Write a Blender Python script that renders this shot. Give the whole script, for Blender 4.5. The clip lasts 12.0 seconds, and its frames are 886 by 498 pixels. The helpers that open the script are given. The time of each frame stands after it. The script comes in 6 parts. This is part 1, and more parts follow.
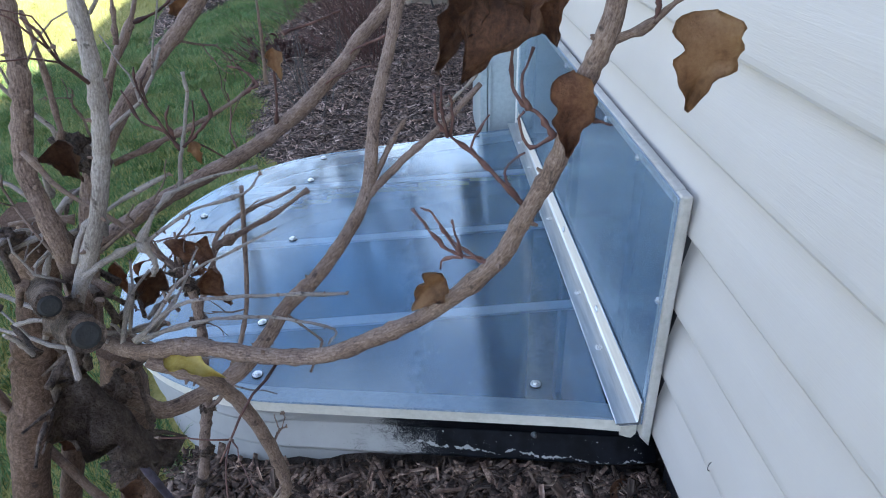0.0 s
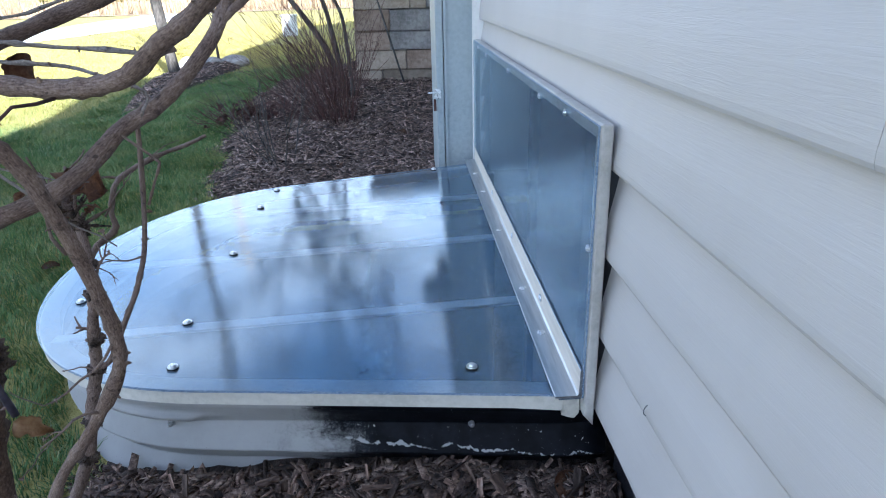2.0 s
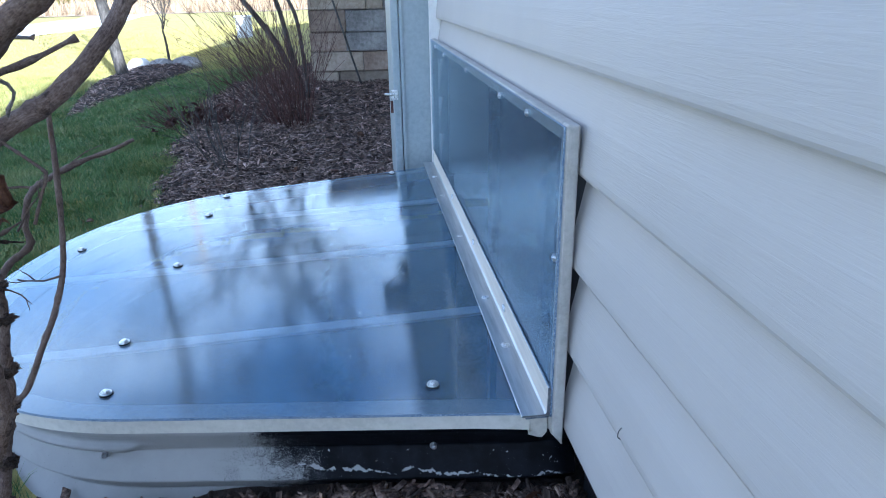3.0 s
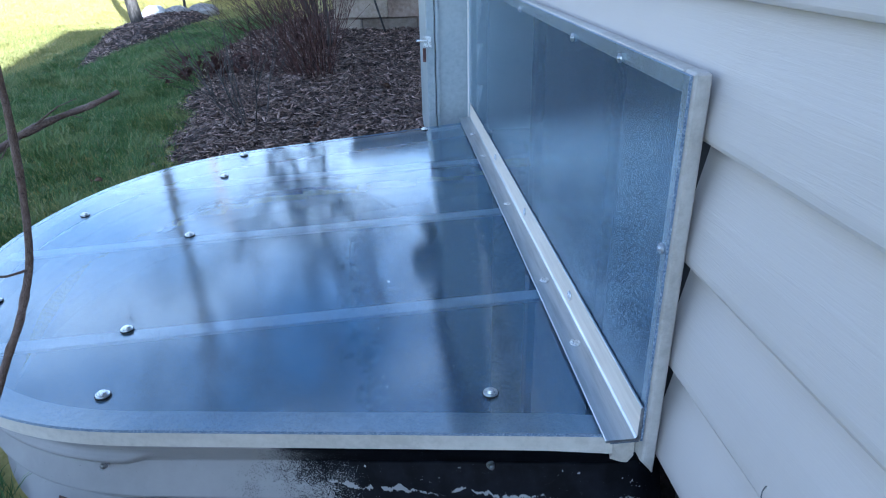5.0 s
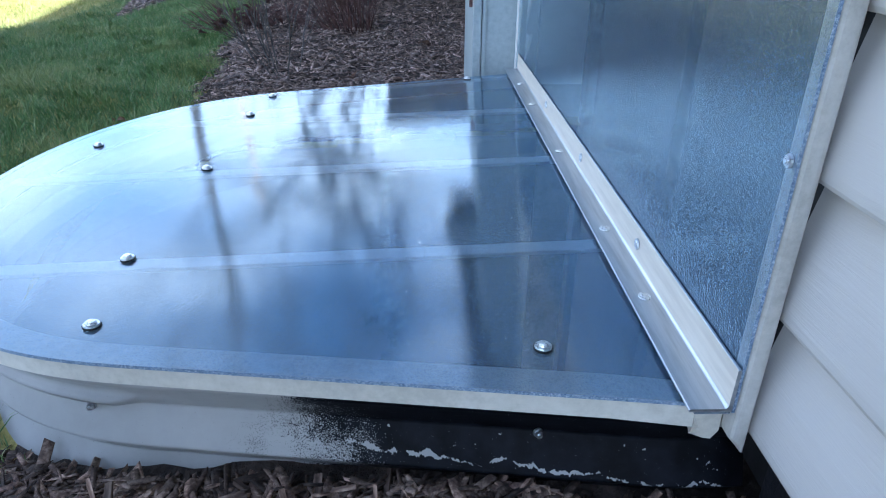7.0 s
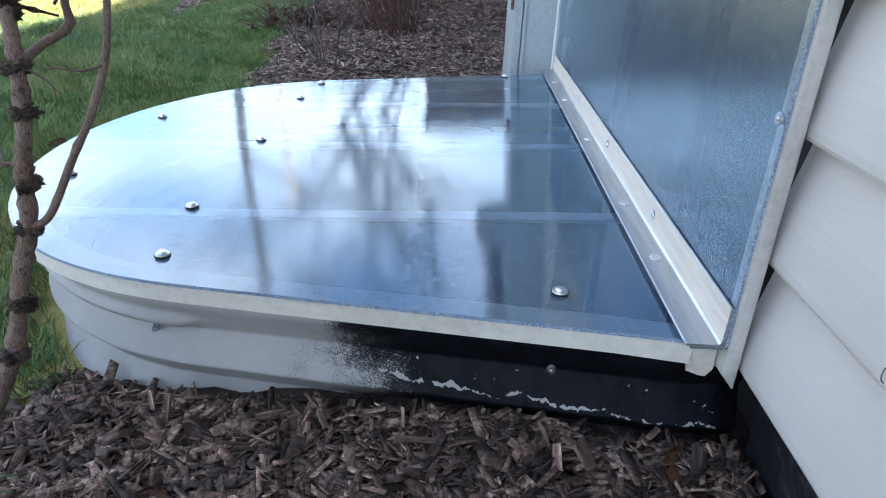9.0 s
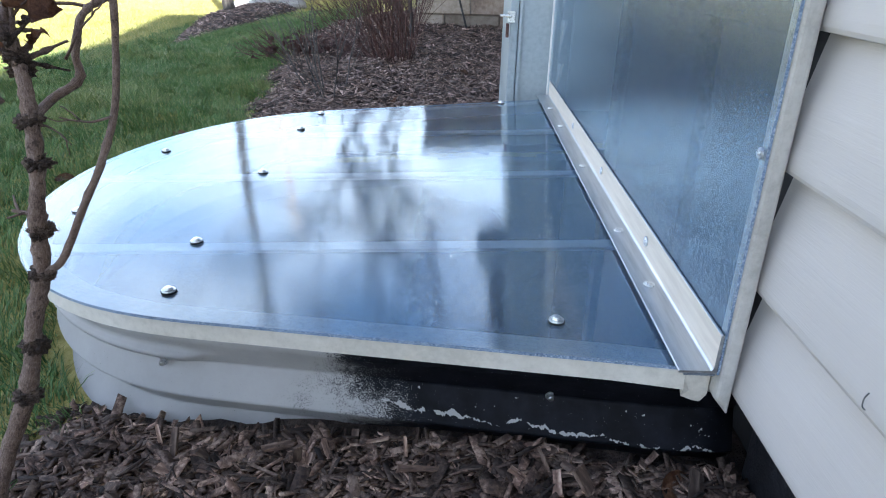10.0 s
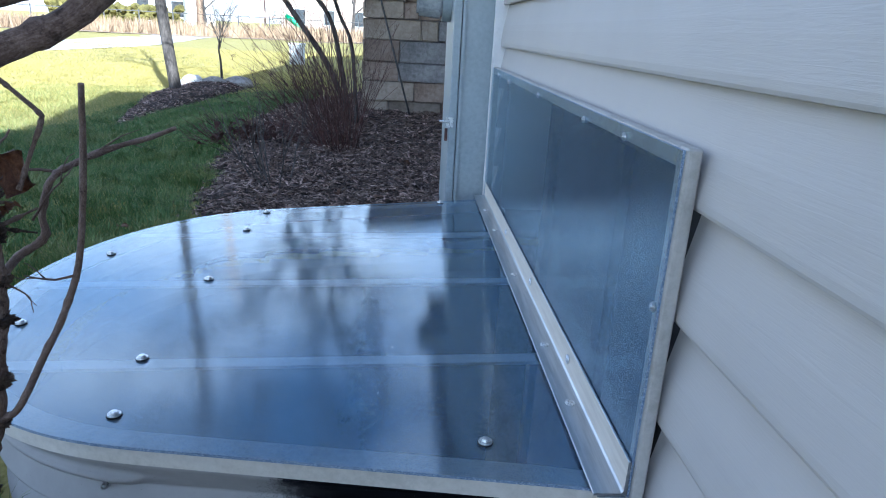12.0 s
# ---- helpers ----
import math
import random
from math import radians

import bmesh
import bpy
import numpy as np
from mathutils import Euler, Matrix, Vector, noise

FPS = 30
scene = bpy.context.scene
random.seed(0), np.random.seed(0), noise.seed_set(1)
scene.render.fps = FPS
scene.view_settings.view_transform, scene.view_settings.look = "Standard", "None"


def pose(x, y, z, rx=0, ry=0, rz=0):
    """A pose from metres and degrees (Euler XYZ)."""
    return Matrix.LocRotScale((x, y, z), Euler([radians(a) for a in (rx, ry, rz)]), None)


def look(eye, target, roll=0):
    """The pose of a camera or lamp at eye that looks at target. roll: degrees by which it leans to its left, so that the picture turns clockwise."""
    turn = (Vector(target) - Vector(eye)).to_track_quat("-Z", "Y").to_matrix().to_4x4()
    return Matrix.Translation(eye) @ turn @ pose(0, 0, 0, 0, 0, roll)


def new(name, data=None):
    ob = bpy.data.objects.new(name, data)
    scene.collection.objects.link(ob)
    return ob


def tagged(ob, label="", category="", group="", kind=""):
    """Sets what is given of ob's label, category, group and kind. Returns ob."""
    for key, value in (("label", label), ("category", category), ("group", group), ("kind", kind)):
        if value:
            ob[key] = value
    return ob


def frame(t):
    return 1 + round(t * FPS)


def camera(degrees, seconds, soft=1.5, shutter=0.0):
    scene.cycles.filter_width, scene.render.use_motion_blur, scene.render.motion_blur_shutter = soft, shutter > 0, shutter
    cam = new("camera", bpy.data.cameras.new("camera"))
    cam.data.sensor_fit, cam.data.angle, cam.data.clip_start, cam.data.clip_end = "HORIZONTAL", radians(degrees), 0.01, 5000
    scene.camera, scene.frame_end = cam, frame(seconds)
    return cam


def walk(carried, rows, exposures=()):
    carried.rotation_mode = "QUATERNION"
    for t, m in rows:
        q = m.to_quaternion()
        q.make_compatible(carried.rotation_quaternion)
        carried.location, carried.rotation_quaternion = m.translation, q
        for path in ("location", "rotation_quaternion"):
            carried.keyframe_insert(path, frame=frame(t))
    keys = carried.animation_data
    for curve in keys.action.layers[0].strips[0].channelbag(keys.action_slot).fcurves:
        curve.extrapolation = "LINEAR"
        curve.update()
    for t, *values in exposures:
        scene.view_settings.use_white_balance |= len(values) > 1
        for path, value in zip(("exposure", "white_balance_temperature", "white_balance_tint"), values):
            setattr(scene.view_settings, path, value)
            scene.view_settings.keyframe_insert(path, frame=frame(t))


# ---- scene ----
cam = camera(67.9, 12.0, 1.0)
PATH = [
    (0, (-0.333, -1.531, 1.096), (-0.298, 0.203, 0.1), -1.7),
    (0.5, (-0.308, -1.539, 0.997), (-0.274, 0.261, 0.125), -2.3),
    (1, (-0.291, -1.57, 0.952), (-0.291, 0.261, 0.145), -2.7),
    (1.5, (-0.277, -1.583, 0.916), (-0.363, 0.27, 0.168), -4.8),
    (2, (-0.247, -1.574, 0.878), (-0.151, 0.282, 0.14), -1.5),
    (2.5, (-0.231, -1.555, 0.869), (-0.027, 0.302, 0.157), -1.4),
    (4.5, (-0.261, -1.32, 0.831), (-0.045, 0.474, -0.027), -0.4),
    (5, (-0.267, -1.309, 0.824), (-0.122, 0.491, -0.037), -1.4),
    (5.5, (-0.285, -1.315, 0.821), (-0.212, 0.493, -0.029), -1.5),
    (6, (-0.285, -1.306, 0.798), (-0.281, 0.49, -0.082), -2.3),
    (6.5, (-0.273, -1.256, 0.765), (-0.282, 0.523, -0.149), -3.0),
    (7, (-0.283, -1.208, 0.703), (-0.224, 0.574, -0.205), 0.4),
    (7.5, (-0.316, -1.213, 0.671), (-0.254, 0.558, -0.257), 2.5),
    (9.5, (-0.282, -1.34, 0.682), (-0.329, 0.47, -0.167), 2.0),
    (10, (-0.283, -1.337, 0.7), (-0.319, 0.486, -0.122), 1.2),
    (10.5, (-0.282, -1.345, 0.726), (-0.32, 0.496, -0.053), 1.9),
    (11, (-0.27, -1.356, 0.777), (-0.235, 0.511, 0.062), 2.7),
    (11.5, (-0.268, -1.368, 0.809), (-0.157, 0.53, 0.189), 3.2),
    (12, (-0.276, -1.381, 0.807), (-0.149, 0.515, 0.182), 3.0),
]
EXPOSURES = [(0.0, 1.91, 5520, 9), (0.5, 2.03, 5520, 9), (1.0, 1.87, 5520, 9), (1.5, 1.77, 5520, 9), (2.5, 1.57, 5070, 8), (4.5, 1.52, 4780, 7), (6.5, 1.80, 5050, 7), (7.5, 1.78, 5180, 7), (9.5, 1.94, 5800, 9), (10.5, 1.87, 5730, 9), (11.0, 1.74, 5400, 8), (12.0, 1.22, 5030, 7)]
walk(cam, [(t, look(eye, target, roll)) for t, eye, target, roll in PATH], EXPOSURES)

# ---- world, sun ----
SUN_WAY = Vector((-0.62, 1.70, -1.0)).normalized()
world = bpy.data.worlds.new("sky")
scene.world = world
world.use_nodes = True
wn, wl = world.node_tree.nodes, world.node_tree.links
sky = wn.new("ShaderNodeTexSky")
sky.sky_type, sky.sun_disc = "NISHITA", False
sky.sun_elevation = math.asin(-SUN_WAY.z)
sky.sun_rotation = math.atan2(-SUN_WAY.x, -SUN_WAY.y)
sky.air_density, sky.dust_density, sky.ozone_density = 1.1, 0.6, 3.0
# thin broken cloud over the blue, thicker low down
wtc = wn.new("ShaderNodeTexCoord")
wmap = wn.new("ShaderNodeMapping")
wmap.inputs["Scale"].default_value = (1.0, 1.0, 2.6)
wnoise = wn.new("ShaderNodeTexNoise")
wnoise.inputs["Scale"].default_value, wnoise.inputs["Detail"].default_value = 3.4, 6.0
wramp = wn.new("ShaderNodeValToRGB")
wramp.color_ramp.elements[0].position, wramp.color_ramp.elements[1].position = 0.30, 0.62
wmix = wn.new("ShaderNodeMixRGB")
wmix.inputs[2].default_value = (9.5, 9.3, 9.4, 1)
wfac = wn.new("ShaderNodeMath")
wfac.operation = "MULTIPLY"
wfac.inputs[1].default_value = 0.85
wl.new(wtc.outputs["Generated"], wmap.inputs[0])
wl.new(wmap.outputs[0], wnoise.inputs["Vector"])
wl.new(wnoise.outputs[0], wramp.inputs[0])
wsep = wn.new("ShaderNodeSeparateXYZ")
wlow = wn.new("ShaderNodeMapRange")
for key, v in (("From Min", 0.36), ("From Max", 0.72), ("To Min", 1.0), ("To Max", 0.22)):
    wlow.inputs[key].default_value = v
wbank = wn.new("ShaderNodeMath")
wbank.operation = "MULTIPLY"
wl.new(wtc.outputs["Generated"], wsep.inputs[0])
wl.new(wsep.outputs[2], wlow.inputs["Value"])
wl.new(wramp.outputs[0], wbank.inputs[0])
wl.new(wlow.outputs[0], wbank.inputs[1])
wl.new(wbank.outputs[0], wfac.inputs[0])
wl.new(wfac.outputs[0], wmix.inputs[0])
wl.new(sky.outputs[0], wmix.inputs[1])
wbg = wn["Background"]
wbg.inputs["Strength"].default_value = 0.11
wl.new(wmix.outputs[0], wbg.inputs["Color"])

sun = new("sun", bpy.data.lights.new("sun", "SUN"))
sun.data.energy, sun.data.angle, sun.data.color = 5.0, radians(0.55), (1.0, 0.93, 0.82)
sun.matrix_world = look((6, -17, 8), Vector((6, -17, 8)) + SUN_WAY)

# ---- materials ----


class Nodes:
    """A node tree being wired up."""

    def __init__(self, name):
        self.mat = bpy.data.materials.new(name)
        self.mat.use_nodes = True
        self.t = self.mat.node_tree
        self.bsdf = self.t.nodes["Principled BSDF"]
        tc = self.t.nodes.new("ShaderNodeTexCoord")
        tc.name = "Texture Coordinate"
        self.coord = tc.outputs["Object"]

    def node(self, kind, **ins):
        n = self.t.nodes.new("ShaderNode" + kind)
        for k, v in ins.items():
            self.put(n.inputs[k.replace("_", " ")], v)
        return n

    def put(self, socket, v):
        if isinstance(v, bpy.types.NodeSocket):
            self.t.links.new(v, socket)
        else:
            socket.default_value = v

    def noise(self, scale, detail=4.0, rough=0.55, stretch=(1, 1, 1), warp=0.0):
        v = self.node("Mapping", Vector=self.coord, Scale=stretch).outputs[0]
        return self.node("TexNoise", Vector=v, Scale=scale, Detail=detail, Roughness=rough, Distortion=warp).outputs[0]

    def ramp(self, fac, stops):
        n = self.node("ValToRGB", Fac=fac)
        el = n.color_ramp.elements
        while len(el) < len(stops):
            el.new(0.5)
        for e, (p, c) in zip(el, stops):
            e.position = p
            e.color = (*c, 1) if not isinstance(c, (int, float)) else (c, c, c, 1)
        return n.outputs[0]

    def mix(self, fac, a, b, mode="MIX"):
        n = self.node("MixRGB")
        n.blend_type = mode
        for i, v in enumerate((fac, a, b)):
            self.put(n.inputs[i], (*v, 1) if isinstance(v, tuple) and len(v) == 3 else v)
        return n.outputs[0]

    def math(self, op, a, b=0.0, clamp=False):
        n = self.node("Math")
        n.operation, n.use_clamp = op, clamp
        self.put(n.inputs[0], a)
        self.put(n.inputs[1], b)
        return n.outputs[0]

    def bump(self, height, strength, distance, normal=None):
        n = self.node("Bump", Height=height, Strength=strength, Distance=distance)
        if normal is not None:
            self.put(n.inputs["Normal"], normal)
        return n.outputs[0]

    def done(self, color=None, rough=None, metal=None, normal=None, spec=None):
        for key, v in (("Base Color", color), ("Roughness", rough), ("Metallic", metal), ("Normal", normal), ("Specular IOR Level", spec)):
            if v is not None:
                self.put(self.bsdf.inputs[key], (*v, 1) if isinstance(v, tuple) and len(v) == 3 else v)
        return self.mat


def surface(name, dark, mid, light, big=3.0, fine=60.0, rough=(0.5, 0.7), metal=0.0, bump=0.3, depth=0.002, stretch=(1, 1, 1), spec=0.5, spread=None):
    """Paint, bark, stone and the like: colour at two scales, with fine relief. spread: varies the brightness from piece to piece ('object' or 'island')."""
    n = Nodes(name)
    a, b = n.noise(big, 5, 0.6, stretch), n.noise(fine, 6, 0.65, stretch)
    both = n.math("ADD", n.math("MULTIPLY", a, 0.55), n.math("MULTIPLY", b, 0.45))
    col = n.ramp(both, [(0.39, dark), (0.5, mid), (0.62, light)])
    if spread:
        src = n.node("ObjectInfo").outputs["Random"] if spread != "island" else n.node("NewGeometry").outputs["Random Per Island"]
        col = n.mix(1.0, col, n.ramp(src, [(0.0, 0.6), (1.0, 1.3)] if spread == "stone" else [(0.0, 0.25), (0.45, 0.7), (0.8, 1.2), (1.0, 2.1)]), "MULTIPLY")
    r = n.node("MapRange", Value=b, To_Min=rough[0], To_Max=rough[1]).outputs[0]
    return n.done(col, r, metal, n.bump(b, bump, depth), spec)


def fibre_bark(name, dark, mid, light):
    """Woody stem: fibres that run along it, dull patches, dark scars."""
    n = Nodes(name)
    uv = n.t.nodes["Texture Coordinate"].outputs["UV"]
    along = n.node("Mapping", Vector=uv, Scale=(3.2, 110.0, 1)).outputs[0]
    fib = n.node("TexNoise", Vector=along, Scale=1.6, Detail=5.0, Roughness=0.7).outputs[0]
    fine = n.noise(700.0, 3, 0.6)
    patch = n.noise(38.0, 3, 0.5)
    both = n.math("ADD", n.math("MULTIPLY", fib, 0.5), n.math("ADD", n.math("MULTIPLY", fine, 0.25), n.math("MULTIPLY", patch, 0.25)))
    col = n.ramp(both, [(0.36, dark), (0.49, mid), (0.64, light)])
    scar = n.ramp(n.noise(120.0, 3, 0.6), [(0.62, 0.0), (0.70, 1.0)])
    col = n.mix(n.math("MULTIPLY", scar, 0.75), col, (0.035, 0.025, 0.021))
    return n.done(col, 0.82, 0.0, n.bump(both, 0.7, 0.002), 0.3)


def clear_sheet(name, rough, relief, milky, crisp):
    """Clear embossed plastic sheet: sees through, mirrors by Fresnel, leathery pebbled surface."""
    n = Nodes(name)
    t = n.t
    t.nodes.remove(n.bsdf)
    warp = n.node("VectorMath")
    warp.operation = "ADD"
    wob = n.node("TexNoise", Vector=n.coord, Scale=120.0, Detail=1.0)
    t.links.new(n.coord, warp.inputs[0])
    n.put(warp.inputs[1], n.node("MixRGB", Fac=0.994, Color1=wob.outputs["Color"], Color2=(0, 0, 0, 1)).outputs[0])
    pebble = n.node("TexVoronoi", Vector=warp.outputs[0], Scale=235.0)
    pebble.feature = "DISTANCE_TO_EDGE"
    wrinkle = n.noise(260.0, 2, 0.5, (1, 1, 1), 1.2)
    h = n.math("ADD", n.math("MULTIPLY", n.math("MINIMUM", pebble.outputs["Distance"], 0.3), 0.8), n.math("MULTIPLY", wrinkle, 0.55))
    soft = n.noise(2.2, 2, 0.5)
    wavy = n.bump(soft, 0.07, 0.01)
    nrm = n.bump(h, relief, 0.0016, wavy)
    fres = n.node("Fresnel", IOR=1.9, Normal=n.bump(h, crisp, 0.0016, wavy)).outputs[0]
    gloss = n.node("BsdfGlossy", Color=(0.80, 0.925, 1.0, 1), Roughness=rough, Normal=nrm)
    seen = n.node("BsdfTransparent", Color=(0.90, 0.95, 1.0, 1))
    # blue haze stands in for sky sheen, darker pebble edges for relief shade
    haze = n.node("BsdfDiffuse", Color=n.ramp(pebble.outputs["Distance"], [(0.0, (0.29, 0.46, 0.70)), (0.4, (0.40, 0.60, 0.86))]), Normal=n.bump(h, crisp, 0.0016))
    grainy = n.node("MapRange", Value=pebble.outputs["Distance"], From_Min=0.0, From_Max=0.42, To_Min=milky * 0.72, To_Max=milky * 1.45).outputs[0]
    body = n.node("MixShader", Fac=grainy)
    t.links.new(seen.outputs[0], body.inputs[1])
    t.links.new(haze.outputs[0], body.inputs[2])
    mixed = n.node("MixShader", Fac=fres)
    t.links.new(body.outputs[0], mixed.inputs[1])
    t.links.new(gloss.outputs[0], mixed.inputs[2])
    t.links.new(mixed.outputs[0], t.nodes["Material Output"].inputs["Surface"])
    return n.mat


def siding_vinyl():
    n = Nodes("vinyl_siding")
    grain = n.math("MULTIPLY", n.noise(52.0, 4, 0.6, (1, 0.24, 4.2), 1.4), n.ramp(n.noise(1.7, 2), [(0.4, 0.35), (0.6, 1.0)]))
    patch = n.noise(2.2, 4, 0.55)
    dirt = n.ramp(n.noise(5.0, 6, 0.7), [(0.52, 0.0), (0.75, 1.0)])
    col = n.ramp(patch, [(0.3, (0.435, 0.414, 0.392)), (0.7, (0.49, 0.467, 0.442))])
    col = n.mix(n.math("MULTIPLY", dirt, 0.22), col, (0.40, 0.37, 0.33))
    return n.done(col, 0.52, 0.0, n.bump(grain, 0.26, 0.0018), 0.35)


def well_steel():
    """Grey coated steel, sprayed black towards the house, with scratches in the black."""
    n = Nodes("coated_steel")
    x = n.node("SeparateXYZ", Vector=n.coord)
    speck = n.noise(560.0, 2, 0.9)
    blot = n.noise(9.0, 4, 0.6)
    edge = n.math("ADD", x.outputs[0], n.math("MULTIPLY", n.math("SUBTRACT", blot, 0.5), 0.30))
    edge = n.node("MapRange", Value=edge, From_Min=-0.50, From_Max=-0.34).outputs[0]
    black = n.math("GREATER_THAN", n.math("ADD", edge, n.math("MULTIPLY", n.math("SUBTRACT", speck, 0.5), 2.1)), 0.52)
    along = n.noise(13.0, 6, 0.7, (1, 0.2, 0.0))
    line = n.math("ADD", 0.128, n.math("MULTIPLY", along, 0.05))
    gap = n.math("ABSOLUTE", n.math("SUBTRACT", x.outputs[2], line))
    wide = n.math("MULTIPLY", n.math("SUBTRACT", n.noise(22.0, 5, 0.8, (1, 0.2, 0.35)), 0.47), 0.028)
    flake = n.math("GREATER_THAN", n.noise(75.0, 3, 0.6), 0.70)
    low = n.math("LESS_THAN", x.outputs[2], 0.19)
    scratch = n.math("MAXIMUM", n.math("LESS_THAN", gap, wide), n.math("MULTIPLY", flake, low))
    black = n.math("MULTIPLY", black, n.math("SUBTRACT", 1.0, scratch))
    grey = n.ramp(n.noise(6.0, 6, 0.65), [(0.3, (0.27, 0.268, 0.26)), (0.7, (0.36, 0.355, 0.345))])
    tar = n.ramp(n.noise(30.0, 5, 0.6), [(0.35, (0.002, 0.0025, 0.004)), (0.75, (0.010, 0.011, 0.016))])
    return n.done(n.mix(black, grey, tar), n.math("ADD", 0.42, n.math("MULTIPLY", blot, 0.2)), 0.0, n.bump(n.noise(60.0, 4), 0.15, 0.002), n.math("SUBTRACT", 0.35, n.math("MULTIPLY", black, 0.26)))


def lawn_soil():
    n = Nodes("lawn")
    # yellow base: the brightness of sunlit lawn is put into the colour
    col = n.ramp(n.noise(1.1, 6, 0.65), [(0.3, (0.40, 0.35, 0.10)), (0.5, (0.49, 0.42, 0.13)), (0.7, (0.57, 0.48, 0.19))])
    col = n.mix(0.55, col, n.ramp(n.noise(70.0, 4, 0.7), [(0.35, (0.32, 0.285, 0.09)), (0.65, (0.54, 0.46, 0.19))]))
    return n.done(col, 0.85, 0.0, n.bump(n.noise(90.0, 4, 0.7), 0.8, 0.03), 0.2)


def grass_blade(name, dry):
    n = Nodes(name)
    isl = n.node("NewGeometry").outputs["Random Per Island"]
    col = n.ramp(isl, [(0.0, (0.030, 0.085, 0.024)), (0.45, (0.095, 0.185, 0.050)), (0.8, (0.20, 0.30, 0.10)), (0.93, (0.38, 0.38, 0.18)), (1.0, (0.56, 0.50, 0.32))])
    col = n.mix(0.45, col, n.ramp(n.noise(2.4, 5, 0.65), [(0.38, (0.05, 0.12, 0.036)), (0.52, (0.12, 0.195, 0.06)), (0.64, (0.26, 0.27, 0.10))]))
    # dry straw tint, raised towards the yellow of grass in full sun
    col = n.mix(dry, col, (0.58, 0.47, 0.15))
    return n.done(col, 0.55, 0.0, None, 0.3)


M_SHEET = clear_sheet("embossed_plastic", 0.008, 0.036, 0.19, 0.8)
M_PANEL = clear_sheet("embossed_panel_plastic", 0.03, 0.30, 0.17, 1.0)
M_SIDING = siding_vinyl()
M_WELL = well_steel()
M_LAWN = lawn_soil()
M_BLADE = grass_blade("grass_blades", 0.0)
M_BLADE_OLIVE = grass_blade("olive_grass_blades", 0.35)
M_BLADE_SUNNY = grass_blade("dry_grass_blades", 0.72)
M_ALMOND = surface("almond_coated_tube", (0.50, 0.47, 0.41), (0.60, 0.57, 0.50), (0.66, 0.63, 0.56), 6, 90, (0.4, 0.6), bump=0.1)
M_BAR = surface("white_coated_bar", (0.78, 0.77, 0.74), (0.84, 0.83, 0.80), (0.87, 0.86, 0.84), 6, 90, (0.4, 0.6), bump=0.1)
M_SOFFIT = surface("slate_soffit_paint", (0.13, 0.145, 0.165), (0.17, 0.19, 0.215), (0.21, 0.23, 0.25), 3, 50, (0.6, 0.8))
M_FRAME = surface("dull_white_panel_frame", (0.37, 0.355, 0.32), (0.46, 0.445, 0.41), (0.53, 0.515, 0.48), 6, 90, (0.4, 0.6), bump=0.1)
M_ALU = surface("mill_aluminium", (0.36, 0.38, 0.40), (0.50, 0.52, 0.54), (0.60, 0.62, 0.64), 4, 120, (0.28, 0.42), 0.9, 0.12, 0.001, (1, 0.06, 1))
# for the angle's upright leg: creamier and less metallic than the flat leg
M_ALU_FACE = surface("weathered_aluminium", (0.54, 0.49, 0.42), (0.63, 0.58, 0.50), (0.7, 0.65, 0.58), 4, 120, (0.5, 0.65), 0.1, 0.12, 0.001, (1, 0.06, 1))
M_BOLT = surface("zinc_bolt", (0.5, 0.52, 0.54), (0.66, 0.68, 0.70), (0.8, 0.82, 0.84), 60, 300, (0.2, 0.38), 0.95, 0.1, 0.0005)
M_RUBBER = surface("black_rubber", (0.008, 0.008, 0.009), (0.016, 0.016, 0.017), (0.03, 0.03, 0.032), 40, 200, (0.6, 0.8))
M_CONCRETE = surface("foundation_concrete", (0.15, 0.15, 0.15), (0.25, 0.25, 0.24), (0.36, 0.35, 0.34), 5, 70, (0.8, 0.95), bump=0.5, depth=0.004)
M_TAR = surface("black_waterproofing", (0.004, 0.004, 0.006), (0.010, 0.011, 0.015), (0.05, 0.055, 0.06), 14, 90, (0.35, 0.6), bump=0.5, depth=0.004)
M_WHITE = surface("white_trim_paint", (0.66, 0.65, 0.63), (0.76, 0.75, 0.72), (0.8, 0.79, 0.76), 4, 60, (0.4, 0.55), bump=0.1)
M_CABINET = surface("grey_enamelled_steel", (0.29, 0.34, 0.355), (0.35, 0.40, 0.415), (0.40, 0.45, 0.465), 2.5, 70, (0.3, 0.45), bump=0.08)
M_UNLIT = surface("dark_room", (0.01, 0.01, 0.011), (0.018, 0.018, 0.02), (0.03, 0.03, 0.033), 4, 40, (0.8, 0.95))
M_GRAVEL = surface("well_gravel", (0.04, 0.042, 0.045), (0.09, 0.09, 0.09), (0.17, 0.165, 0.16), 18, 60, (0.8, 0.95), bump=0.9, depth=0.02)
M_SOIL = surface("mulch_fines", (0.018, 0.012, 0.010), (0.05, 0.035, 0.028), (0.11, 0.08, 0.065), 12, 75, (0.85, 1.0), bump=1.0, depth=0.02)
M_CHIP = surface("wood_chip", (0.055, 0.032, 0.023), (0.15, 0.095, 0.068), (0.34, 0.25, 0.19), 20, 160, (0.75, 0.95), bump=0.6, depth=0.002, stretch=(0.3, 1, 1), spread="object")
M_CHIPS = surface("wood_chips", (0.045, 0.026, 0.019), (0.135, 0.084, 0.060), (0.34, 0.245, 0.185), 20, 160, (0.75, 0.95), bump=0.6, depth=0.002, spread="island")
# paler copy of the chips: haze and brightness farther off put in colour
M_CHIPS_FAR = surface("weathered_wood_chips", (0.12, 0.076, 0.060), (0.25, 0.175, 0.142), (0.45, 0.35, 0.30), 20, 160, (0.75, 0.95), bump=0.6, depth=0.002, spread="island")
